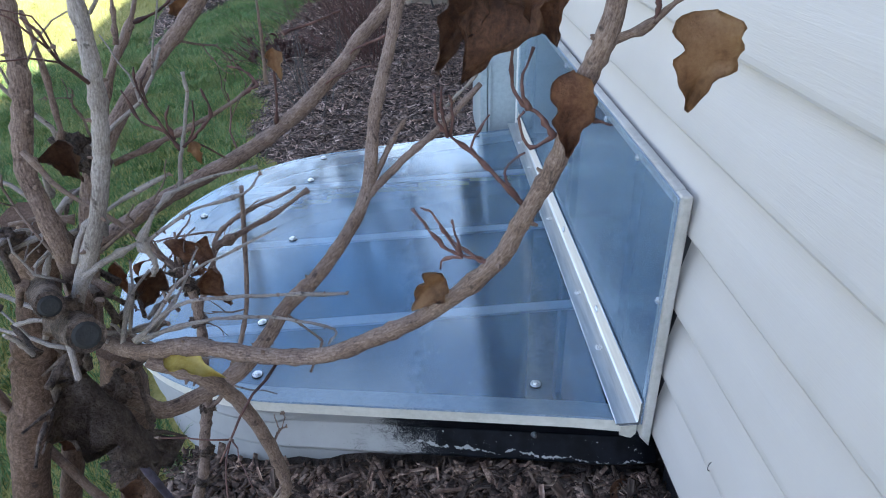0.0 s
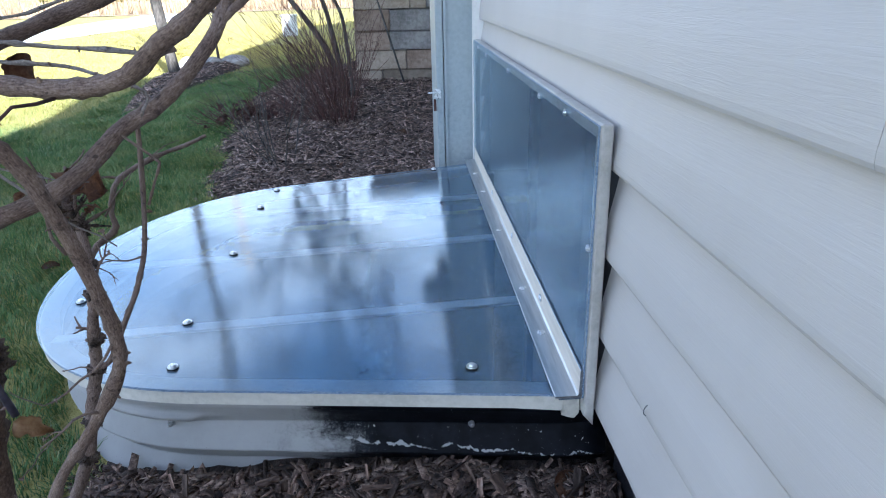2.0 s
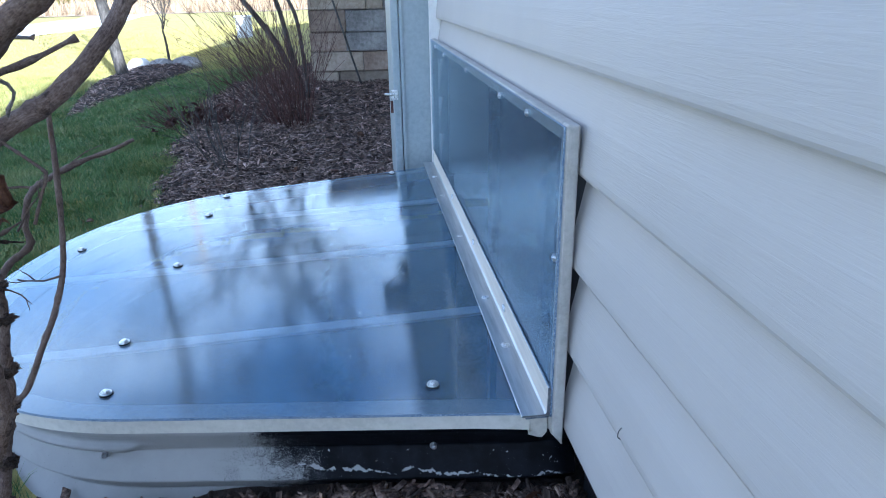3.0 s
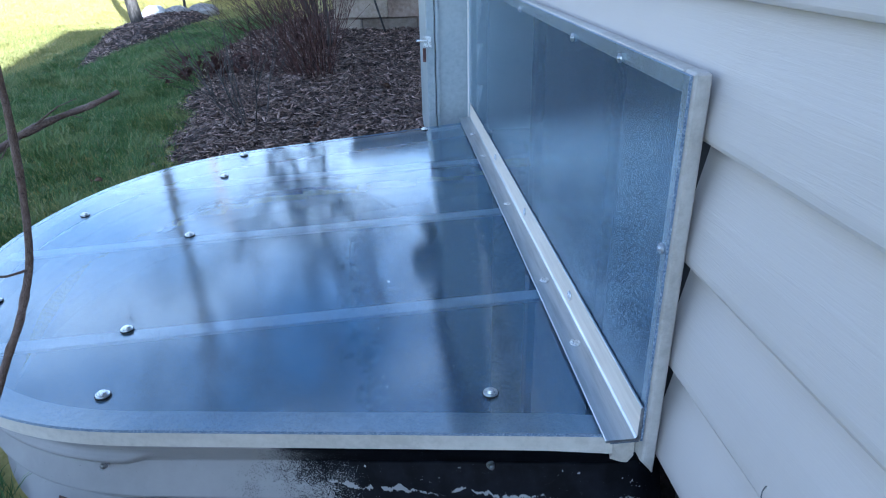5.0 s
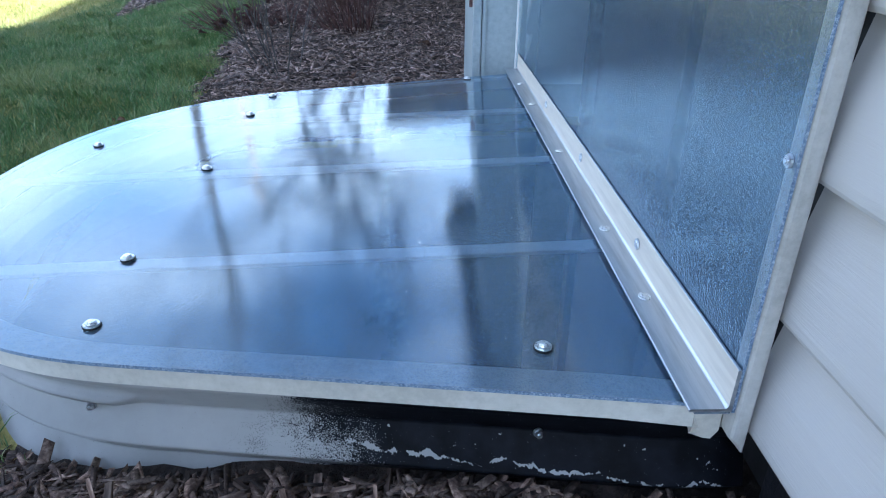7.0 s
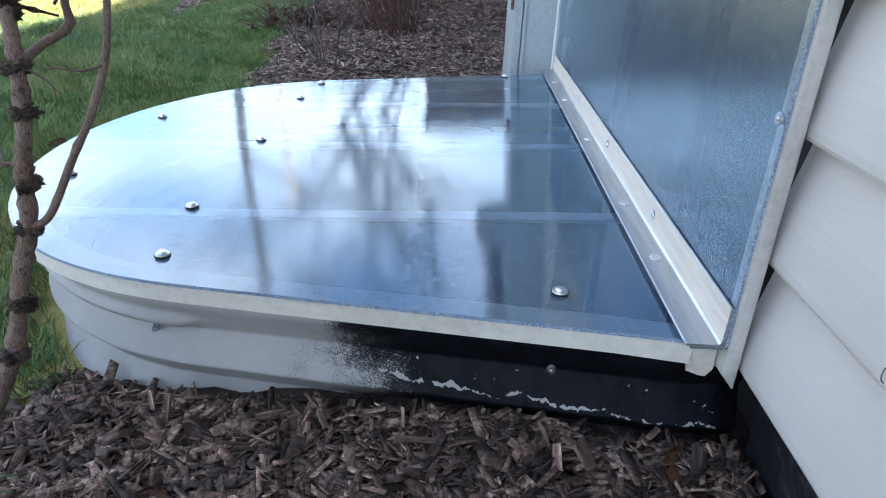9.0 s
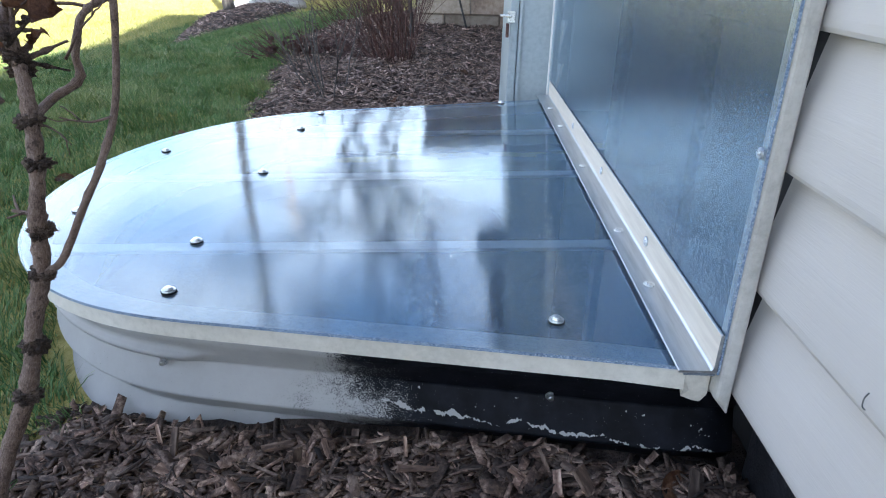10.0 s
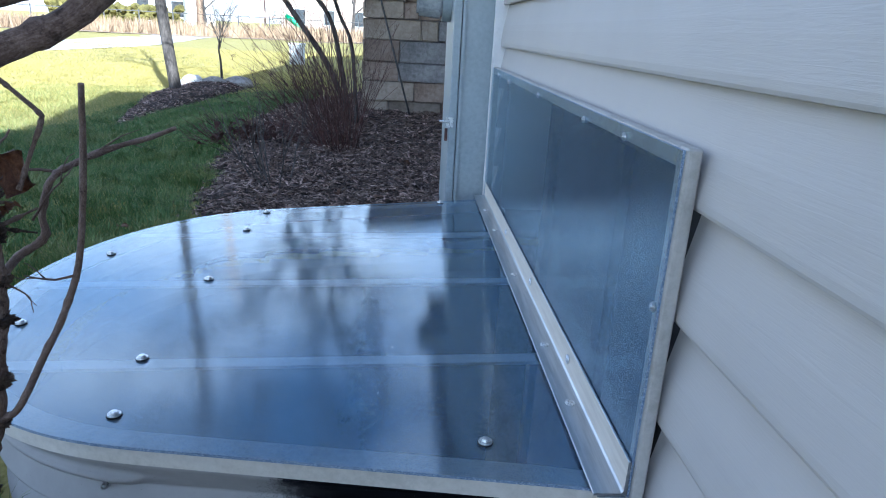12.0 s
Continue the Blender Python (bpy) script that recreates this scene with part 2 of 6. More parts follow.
M_BARK = fibre_bark("shrub_bark", (0.05, 0.032, 0.025), (0.175, 0.123, 0.098), (0.35, 0.27, 0.228))
M_BARK_PALE = fibre_bark("weathered_grey_bark", (0.12, 0.10, 0.092), (0.27, 0.235, 0.215), (0.46, 0.42, 0.40))
M_BARK_DARK = fibre_bark("trunk_bark", (0.03, 0.018, 0.012), (0.10, 0.063, 0.045), (0.23, 0.16, 0.125))
M_BURL = surface("rough_bark", (0.03, 0.020, 0.015), (0.11, 0.076, 0.058), (0.25, 0.185, 0.15), 60, 500, (0.85, 0.98), bump=1.0, depth=0.006)
M_TWIG_RED = surface("red_brown_twig", (0.035, 0.015, 0.013), (0.088, 0.040, 0.033), (0.18, 0.095, 0.08), 20, 140, (0.6, 0.8), bump=0.4)
M_PURPLE = surface("violet_grey_cane", (0.025, 0.02, 0.03), (0.05, 0.042, 0.065), (0.12, 0.105, 0.14), 24, 160, (0.45, 0.6), bump=0.3)
M_TREE = surface("tree_bark", (0.03, 0.026, 0.024), (0.085, 0.075, 0.067), (0.17, 0.15, 0.135), 9, 60, (0.8, 0.95), bump=1.0, depth=0.012, stretch=(1, 1, 0.3))
M_LEAF = surface("dead_brown_leaf", (0.07, 0.03, 0.017), (0.16, 0.075, 0.04), (0.26, 0.14, 0.075), 40, 300, (0.55, 0.8), bump=0.8, depth=0.002, spread="stone")
M_LEAF_TAN = surface("tan_dead_leaf", (0.13, 0.065, 0.03), (0.27, 0.15, 0.07), (0.36, 0.23, 0.12), 30, 160, (0.5, 0.75), bump=0.6, depth=0.002)
M_LEAF_GREY = surface("grey_brown_dead_leaf", (0.07, 0.047, 0.037), (0.155, 0.112, 0.088), (0.26, 0.20, 0.16), 90, 420, (0.65, 0.9), bump=1.0, depth=0.006)
M_YLEAF = surface("yellow_leaf", (0.28, 0.2, 0.05), (0.48, 0.38, 0.09), (0.6, 0.52, 0.2), 25, 120, (0.5, 0.7), bump=0.4)
M_STONES = [surface("split_stone_" + k, *c, 5, 45, (0.75, 0.95), bump=0.8, depth=0.008, spread="stone") for k, c in (
    ("tan", ((0.29, 0.235, 0.18), (0.40, 0.335, 0.26), (0.50, 0.43, 0.35))),
    ("brown", ((0.22, 0.165, 0.125), (0.32, 0.245, 0.19), (0.42, 0.34, 0.27))),
    ("grey", ((0.18, 0.175, 0.17), (0.28, 0.27, 0.26), (0.40, 0.385, 0.37))))]
M_ROCK = surface("boulder", (0.22, 0.2, 0.18), (0.36, 0.33, 0.3), (0.5, 0.47, 0.43), 6, 40, (0.8, 0.95), bump=0.8, depth=0.02)
M_PALE_ROCK = surface("pale_boulder", (0.5, 0.48, 0.45), (0.66, 0.64, 0.6), (0.75, 0.73, 0.7), 6, 40, (0.8, 0.95), bump=0.6, depth=0.02)
M_PATH = surface("concrete_path", (0.5, 0.49, 0.47), (0.6, 0.59, 0.57), (0.66, 0.65, 0.63), 0.6, 20, (0.85, 0.95))
M_STRAW = surface("dry_meadow", (0.22, 0.15, 0.09), (0.36, 0.26, 0.16), (0.5, 0.38, 0.24), 0.9, 12, (0.9, 1.0), bump=0.5, depth=0.02)
M_HEDGE = surface("clipped_hedge", (0.09, 0.085, 0.02), (0.19, 0.17, 0.045), (0.30, 0.26, 0.08), 2, 16, (0.8, 0.95), bump=1.0, depth=0.1)
M_SHINGLE = surface("roof_shingle", (0.06, 0.055, 0.05), (0.1, 0.092, 0.085), (0.15, 0.14, 0.13), 3, 30, (0.85, 0.95), bump=0.6, depth=0.01)
M_TAN_WALL = surface("far_tan_siding", (0.36, 0.27, 0.22), (0.45, 0.35, 0.29), (0.52, 0.42, 0.36), 0.5, 8, (0.7, 0.85))
M_PALE_WALL = surface("far_pale_siding", (0.62, 0.62, 0.62), (0.7, 0.7, 0.7), (0.76, 0.76, 0.75), 0.5, 8, (0.7, 0.85))
M_GLASS_DARK = surface("far_window_glass", (0.03, 0.035, 0.045), (0.05, 0.06, 0.07), (0.08, 0.09, 0.1), 1, 8, (0.08, 0.15))
# near-black and rough, so the basement pane mirrors no sky
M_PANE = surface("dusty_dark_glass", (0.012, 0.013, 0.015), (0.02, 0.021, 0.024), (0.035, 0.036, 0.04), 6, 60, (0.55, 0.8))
M_RED = surface("red_play_plastic", (0.35, 0.03, 0.02), (0.45, 0.05, 0.03), (0.5, 0.08, 0.05), 3, 20, (0.4, 0.5))
M_GREEN = surface("green_play_plastic", (0.01, 0.2, 0.09), (0.02, 0.28, 0.13), (0.04, 0.34, 0.17), 3, 20, (0.4, 0.5))
M_POLE = surface("sun_bleached_pole", (0.40, 0.27, 0.17), (0.52, 0.37, 0.25), (0.62, 0.47, 0.33), 3, 40, (0.8, 0.95), bump=0.6, depth=0.006, stretch=(1, 1, 0.1))
M_EDGE = surface("cut_plastic_edge", (0.09, 0.14, 0.22), (0.22, 0.30, 0.42), (0.52, 0.60, 0.70), 420, 1500, (0.3, 0.5), bump=0.5)
M_FENCE = surface("weathered_fence_metal", (0.06, 0.06, 0.06), (0.1, 0.1, 0.1), (0.16, 0.16, 0.16), 5, 40, (0.6, 0.8))


# ---- mesh helpers ----
def box_bm(x0, y0, z0, x1, y1, z1, bevel=0.0, bm=None):
    bm = bm or bmesh.new()
    m = Matrix.Translation(((x0 + x1) / 2, (y0 + y1) / 2, (z0 + z1) / 2)) @ Matrix.Diagonal((x1 - x0, y1 - y0, z1 - z0, 1))
    vs = bmesh.ops.create_cube(bm, size=1.0, matrix=m)["verts"]
    if bevel:
        es = list({e for v in vs for e in v.link_edges})
        bmesh.ops.bevel(bm, geom=es, offset=bevel, segments=2, affect="EDGES", profile=0.6)
    return bm


def cyl_bm(r0, r1, z0, z1, n=20, bm=None, bevel=0.0):
    bm = bm or bmesh.new()
    vs = bmesh.ops.create_cone(bm, cap_ends=True, segments=n, radius1=r0, radius2=r1, depth=z1 - z0, matrix=Matrix.Translation((0, 0, (z0 + z1) / 2)))["verts"]
    if bevel:
        es = [e for e in {e for v in vs for e in v.link_edges} if abs(e.verts[0].co.z - e.verts[1].co.z) < 1e-6]
        bmesh.ops.bevel(bm, geom=es, offset=bevel, segments=2, affect="EDGES")
    return bm


def part(name, bm, material, parent=None, label="", smooth=False):
    """Links a bmesh as one mesh object, under a thing or a part."""
    me = bpy.data.meshes.new(name)
    bm.to_mesh(me)
    bm.free()
    for m in material if isinstance(material, list) else [material]:
        me.materials.append(m)
    if smooth:
        me.polygons.foreach_set("use_smooth", [True] * len(me.polygons))
    ob = new(name, me)
    ob.parent = parent
    return tagged(ob, label) if label else ob


def thing(name, at, label, category, group="", kind=""):
    ob = new(name)
    ob.empty_display_size = 0.05
    ob.location = at
    return tagged(ob, label, category, group, kind)


def raw_mesh(name, verts, faces, material, smooth=False):
    """A mesh from numpy arrays of corners and of quads or triangles."""
    me = bpy.data.meshes.new(name)
    me.vertices.add(len(verts))
    me.vertices.foreach_set("co", np.asarray(verts, dtype=np.float32).ravel())
    k = faces.shape[1]
    me.loops.add(faces.size)
    me.loops.foreach_set("vertex_index", faces.astype(np.int32).ravel())
    me.polygons.add(len(faces))
    me.polygons.foreach_set("loop_start", np.arange(0, faces.size, k, dtype=np.int32))
    me.update(calc_edges=True)
    me.validate()
    if smooth:
        me.polygons.foreach_set("use_smooth", [True] * len(me.polygons))
    me.materials.append(material)
    return new(name, me)


def spline(points, steps):
    """Catmull-Rom through points of any dimension."""
    p = [np.array(q, float) for q in points]
    p = [2 * p[0] - p[1]] + p + [2 * p[-1] - p[-2]]
    out = []
    for i in range(1, len(p) - 2):
        for s in range(steps):
            u = s / steps
            out.append(0.5 * (2 * p[i] + (p[i + 1] - p[i - 1]) * u + (2 * p[i - 1] - 5 * p[i] + 4 * p[i + 1] - p[i + 2]) * u * u + (3 * p[i] - p[i - 1] - 3 * p[i + 1] + p[i + 2]) * u ** 3))
    out.append(p[-2])
    return np.array(out)


def tube(bm, path, radii, n=8, knobs=0.0, rng=None):
    """A closed tube of changing radius along a path."""
    path = [Vector(q) for q in path]
    uv = bm.loops.layers.uv.verify()
    run = [0.0]
    for p, q in zip(path, path[1:]):
        run.append(run[-1] + (q - p).length)
    rings = []
    side = None
    for i, q in enumerate(path):
        d = (path[min(i + 1, len(path) - 1)] - path[max(i - 1, 0)]).normalized()
        if side is None:
            side = d.orthogonal().normalized()
        side = (side - d * side.dot(d)).normalized()
        up = d.cross(side)
        r = radii[i]
        ring = []
        for k in range(n):
            a = 2 * math.pi * k / n
            rr = r * (1 + (rng.uniform(-knobs, knobs) if rng else 0))
            ring.append(bm.verts.new(q + (side * math.cos(a) + up * math.sin(a)) * rr))
        rings.append(ring)
    for i, (a, b) in enumerate(zip(rings, rings[1:])):
        for k in range(n):
            f = bm.faces.new((a[k], a[(k + 1) % n], b[(k + 1) % n], b[k]))
            f.smooth = True
            for loop, at in zip(f.loops, ((k, i), (k + 1, i), (k + 1, i + 1), (k, i + 1))):
                loop[uv].uv = (6.0 * at[0] / n, run[at[1]])
    bm.faces.new(list(reversed(rings[0])))
    bm.faces.new(rings[-1])
    return bm


def branch(bm, pts, r0, r1, rng, steps=5, n=8, knobs=0.12, nodes=0.0, wander=0.0):
    """A woody stem through a few points, tapered, with swollen joints every so often."""
    path = spline(pts, steps)
    m = len(path)
    radii = []
    for i in range(m):
        u = i / (m - 1)
        r = r0 + (r1 - r0) * u
        if nodes and rng.random() < 0.28:
            r *= 1 + rng.uniform(0.3, 1.0) * nodes
        radii.append(r)
    if wander:
        path = path + np.array([[rng.uniform(-wander, wander) for _ in range(3)] for _ in range(m)])
    return tube(bm, path, radii, n, knobs, rng)


def grow(bm, start, way, length, radius, depth, rng, spread=0.6, kids=3, bend=0.18, n=6, up=0.0, tips=None):
    """A bare branch that forks and forks again."""
    pos, d = Vector(start), Vector(way).normalized()
    pts, steps = [pos.copy()], 5
    for _ in range(steps):
        d = (d + Vector((rng.gauss(0, bend), rng.gauss(0, bend), rng.gauss(0, bend) + up))).normalized()
        pos = pos + d * (length / steps)
        pts.append(pos.copy())
    tube(bm, pts, [radius * (1 - 0.45 * i / steps) for i in range(steps + 1)], n)
    if tips is not None and depth == 0:
        tips.append(pts[-1].copy())
    if depth:
        for k in range(kids):
            i = rng.randint(2, steps)
            side = Vector((rng.gauss(0, 1), rng.gauss(0, 1), rng.gauss(0, 0.6))).normalized()
            grow(bm, pts[i], (d + side * spread).normalized(), length * rng.uniform(0.5, 0.8), radius * 0.55, depth - 1, rng, spread, kids, bend, max(3, n - 2), up, tips)
    return bm


# ---- ground ----
COVER_Z, FALL = 0.291, 0.04


def half_width(x, grow_by=0.0):
    """Half the cover's width along the wall, x metres out from the wall (x is negative)."""
    out = -x
    w = 0.728 - 0.175 * out
    if out > 0.6:
        u = min(1.0, (out - 0.6) / (0.50 + grow_by))
        w *= math.sqrt(max(0.0, 1 - u ** 2.65))
    return w + grow_by * (1 if out < 0.6 else max(0.0, 1 - ((out - 0.6) / 0.5) ** 4))


def cover_outline(inset=0.0, steps=26, x_wall=0.0):
    """The cover's D-shaped outline as x, y pairs, from the wall round the apex and back."""
    side = [(x_wall, half_width(0) - inset)]
    for i in range(1, 9):
        x = x_wall - 0.6 * i / 8
        side.append((x, half_width(x) - inset))
    for i in range(1, steps + 1):
        a = math.pi / 2 * i / steps
        x = -0.6 - (0.50 - inset) * math.sin(a)
        u = min(1.0, (-x - 0.6) / (0.50 - inset))
        side.append((x, max(0.0, (0.728 + 0.175 * x) * math.sqrt(max(0.0, 1 - u ** 2.65)) - inset * (1 - u ** 6))))
    side[-1] = (side[-1][0], 0.0)
    return [(x, -y) for x, y in side] + [(x, y) for x, y in reversed(side[:-1])]


def in_well(x, y, inset=0.09):
    return -1.10 + inset < x < 0.06 and abs(y) < half_width(min(x, 0.0)) - inset


def edge_x(y):
    """The line where the mulch meets the lawn."""
    ys = (-6, -1.6, -0.9, -0.55, 0.0, 0.6, 0.95, 1.6, 2.3, 3.4, 4.3, 5.2, 6.6, 14)
    xs = (-1.7, -1.35, -1.08, -0.93, -0.85, -0.9, -1.05, -1.17, -1.29, -1.36, -1.24, -0.90, -0.72, -0.7)
    return float(np.interp(y, ys, xs)) + 0.03 * math.sin(9 * y) + 0.02 * math.sin(23 * y + 1)


ISLE_Y, ISLE_X, ISLE_HALF = (3.3, 3.6, 4.3, 5.2, 6.2, 7.0, 7.3), (-2.3, -2.33, -2.40, -2.42, -2.42, -2.35, -2.3), (0.001, 0.05, 0.17, 0.34, 0.38, 0.20, 0.001)


def island(x, y):
    """Inside the round bed by the tree: above 0."""
    return 1 - ((x - np.interp(y, ISLE_Y, ISLE_X)) / np.interp(y, ISLE_Y, ISLE_HALF)) ** 2


def ground_z(x, y):
    z = 0.13 - 0.105 * math.exp(-((x + 0.95) ** 2 + (y + 0.6) ** 2) / 0.35) + 0.012 * math.sin(1.3 * x + 0.7 * y) + 0.012 * noise.noise((x * 1.7, y * 1.7, 0.3))
    near = math.exp(-((y + 0.9) / 0.5) ** 2) * math.exp(-(x / 0.25) ** 2)
    z -= 0.008 * near
    z += 0.035 * min(1.0, max(0.0, (y - 2.4) / 1.4)) * (1 if x > -1.5 else max(0.0, 1 - (-1.5 - x)))
    z -= 0.07 * min(1.0, max(0.0, (y - 0.8) / 2.7)) * min(1.0, max(0.0, (-1.25 - x) / 0.8))
    far = math.hypot(x, y)
    if far > 9:
        z -= 0.0015 * (min(far, 60) - 9)
    return z


def spaced(stops):
    out = []
    for a, b, n in stops:
        out += list(np.linspace(a, b, n, endpoint=False))
    return np.array(out + [stops[-1][1]])


def sheet(name, xs, ys, keep, height, material):
    nx, ny = len(xs), len(ys)
    verts = np.array([(x, y, height(x, y)) for y in ys for x in xs])
    faces = []
    for j in range(ny - 1):
        for i in range(nx - 1):
            if keep((xs[i] + xs[i + 1]) / 2, (ys[j] + ys[j + 1]) / 2):
                a = j * nx + i
                faces.append((a, a + 1, a + nx + 1, a + nx))
    return raw_mesh(name, verts, np.array(faces), material, True)


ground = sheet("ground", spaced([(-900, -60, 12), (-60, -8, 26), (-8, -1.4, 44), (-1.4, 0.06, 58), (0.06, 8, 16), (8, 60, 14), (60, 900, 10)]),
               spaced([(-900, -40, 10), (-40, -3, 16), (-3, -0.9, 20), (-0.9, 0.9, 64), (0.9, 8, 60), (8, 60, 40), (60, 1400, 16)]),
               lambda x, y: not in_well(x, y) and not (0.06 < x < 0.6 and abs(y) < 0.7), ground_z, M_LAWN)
tagged(ground, "autumn lawn reaching to the horizon, sunlit yellow in its colour", "lawn", kind="structure")


def bed_z(x, y):
    rise = min(1.0, max(0.0, (x - edge_x(y)) / 0.12))
    return ground_z(x, y) + 0.030 * rise - 0.012 + 0.014 * noise.noise((x * 9, y * 9, 2.0)) + 0.006 * noise.noise((x * 31, y * 31, 5.0))


mulch_bed = sheet("mulch_bed", np.arange(-1.8, 0.10, 0.026), np.arange(-5.5, 12.0, 0.03), lambda x, y: x > edge_x(y) and not in_well(x, y), bed_z, M_SOIL)
tagged(mulch_bed, "dark shredded wood mulch bed along the house", "mulch bed", kind="structure")


def mound_z(x, y):
    return ground_z(x, y) + 0.085 * max(0.0, island(x, y)) ** 0.6 * float(np.interp(y, ISLE_Y, ISLE_HALF)) / 0.33 + 0.01 * noise.noise((x * 9, y * 9, 7.0)) - 0.004


tree_island = sheet("mulch_island", np.arange(-3.2, -1.6, 0.04), np.arange(3.2, 7.4, 0.04), lambda x, y: island(x, y) > 0, mound_z, M_SOIL)
tagged(tree_island, "raised mulch ring round the trees on the lawn", "mulch bed", kind="structure")

# ---- house: wall, siding, foundation, roof ----
WALL_Y0, WALL_Y1, EAVE, PITCH = -7.5, 1.62, 4.00, 0.1272
OPEN_Y0, OPEN_Y1, OPEN_Z = -0.720, 0.785, 0.700

wall_house = part("wall_house", box_bm(0.062, WALL_Y0, 0.245, 0.22, OPEN_Y0, EAVE), M_WHITE)
tagged(wall_house, "house wall clad in off-white vinyl lap siding", "wall", kind="structure")
part("wall_core", box_bm(0.062, OPEN_Y1, 0.245, 0.22, WALL_Y1, EAVE), M_WHITE, wall_house)
part("wall_core", box_bm(0.062, OPEN_Y0, OPEN_Z, 0.22, OPEN_Y1, EAVE), M_WHITE, wall_house)


def siding_board(y0, y1, z0, z1, rng, low=0.0):
    """One lap: thick lower lip, flat face, cove leaning in towards its top, slightly wavy along its length."""
    bm = bmesh.new()
    face = [(0.058, z0 + 0.006), (0.034, z0 + 0.001), (0.0300, z0 + 0.002), (0.0285, z0 + 0.006), (0.0283, z0 + 0.014), (0.0318, z0 + 0.050), (0.0342, z0 + 0.066), (0.0375, z0 + 0.082), (0.0475, z1 + 0.007), (0.060, z1 + 0.007)]
    prof = face
    if low > z0:
        up = face[3:9]
        prof = [(0.060, low), (float(np.interp(low, [p[1] for p in up], [p[0] for p in up])), low)] + [p for p in face[4:] if p[1] > low + 0.001]
    prof = [(x - 0.0038, z) for x, z in prof]
    n = max(2, int((y1 - y0) / 0.35))
    rings = []
    for j in range(n + 1):
        y = y0 + (y1 - y0) * j / n
        w = rng.uniform(-0.0009, 0.0009) if 0 < j < n else 0.0
        rings.append([bm.verts.new((x + w, y, z + w * 0.8)) for x, z in prof])
    for a, b in zip(rings, rings[1:]):
        for k in range(len(prof) - 1):
            bm.faces.new((a[k], a[k + 1], b[k + 1], b[k]))
    bm.faces.new(rings[0])
    bm.faces.new(list(reversed(rings[-1])))
    bmesh.ops.recalc_face_normals(bm, faces=bm.faces)
    return bm


rng = random.Random(4)
J_Y = 0.842
for k in range(30):
    z0 = 0.2615 + PITCH * k
    z1 = min(z0 + PITCH, EAVE - 0.01)
    seam = [-1.05, -3.3, -2.4, -4.6][k % 4] if k != 4 else -1.215
    spans = [(WALL_Y0, seam), (seam - 0.0, OPEN_Y0 - 0.002 if z1 < OPEN_Z + 0.05 else J_Y - 0.012)]
    if z1 < OPEN_Z + 0.05:
        spans.append((OPEN_Y1, J_Y - 0.012))
    spans.append((1.30, WALL_Y1))
    for i, (a, b) in enumerate(spans):
        low = OPEN_Z if i == 1 and z0 < OPEN_Z < z1 and b > 0 else z0
        if low > z0:
            part("siding_board", siding_board(a, OPEN_Y0, z0, z1, rng), M_SIDING, wall_house).location.x = -0.0004
            part("siding_board", siding_board(OPEN_Y1, b, z0, z1, rng), M_SIDING, wall_house).location.x = -0.0004
            a, b = OPEN_Y0, OPEN_Y1
        ob = part("siding_board", siding_board(a, b, z0, z1, rng, low), M_SIDING, wall_house)
        if i == 1:
            ob.location.x = -0.0004

foundation = part("foundation", box_bm(0.075, WALL_Y0, -1.4, 0.3, OPEN_Y0, 0.2445), M_CONCRETE)
tagged(foundation, "grey concrete foundation below the siding", "foundation", kind="structure")
part("foundation_block", box_bm(0.075, OPEN_Y1, -1.4, 0.3, WALL_Y1, 0.2445), M_CONCRETE, foundation)
part("waterproofing", box_bm(0.067, -0.93, -1.2, 0.0745, OPEN_Y0, 0.2435, 0.001), M_TAR, foundation, "black sprayed waterproofing")

# basement behind the window, its lack of light put into the colour
basement = part("wall_basement", box_bm(1.6, -1.6, -1.5, 1.7, 1.6, 2.3), M_UNLIT)
tagged(basement, "basement wall behind the covered window, coloured unlit black", "wall", kind="structure")
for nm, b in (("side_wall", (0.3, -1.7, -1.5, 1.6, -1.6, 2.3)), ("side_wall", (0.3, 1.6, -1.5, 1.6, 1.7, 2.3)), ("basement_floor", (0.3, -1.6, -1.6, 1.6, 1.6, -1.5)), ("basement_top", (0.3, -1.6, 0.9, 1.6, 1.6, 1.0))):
    part(nm, box_bm(*b), M_UNLIT, basement)

window_1 = thing("window_1", (0.2, 0.02, -0.2), "basement window behind the well, blackened as if unlit", "window", kind="structure")
# frame and panes near-black: the well's shade is put in their colour
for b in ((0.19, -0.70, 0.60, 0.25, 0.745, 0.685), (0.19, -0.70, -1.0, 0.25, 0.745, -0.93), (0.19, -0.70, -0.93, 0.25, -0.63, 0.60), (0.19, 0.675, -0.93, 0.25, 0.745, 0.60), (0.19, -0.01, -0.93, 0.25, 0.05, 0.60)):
    ob = part("window_frame", box_bm(*b, 0.004), M_UNLIT, window_1)
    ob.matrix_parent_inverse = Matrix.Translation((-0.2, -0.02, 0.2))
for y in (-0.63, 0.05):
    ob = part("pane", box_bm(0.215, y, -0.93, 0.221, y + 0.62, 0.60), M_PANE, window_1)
    ob.matrix_parent_inverse = Matrix.Translation((-0.2, -0.02, 0.2))

# roof: level eaves with a cross gable over the near wall
bm = bmesh.new()
OVER, G_Y, G_Z, SLOPE = -0.10, -3.1, 5.10, 0.62
G_Y1 = G_Y + (G_Z - EAVE) / SLOPE
G_Y0 = G_Y - (G_Z - EAVE) / SLOPE
roof = thing("roof", (3, -2, EAVE), "brown shingled roof with a cross gable and slate-grey soffits", "roof", kind="structure")
inv = Matrix.Translation((-3, 2, -EAVE))
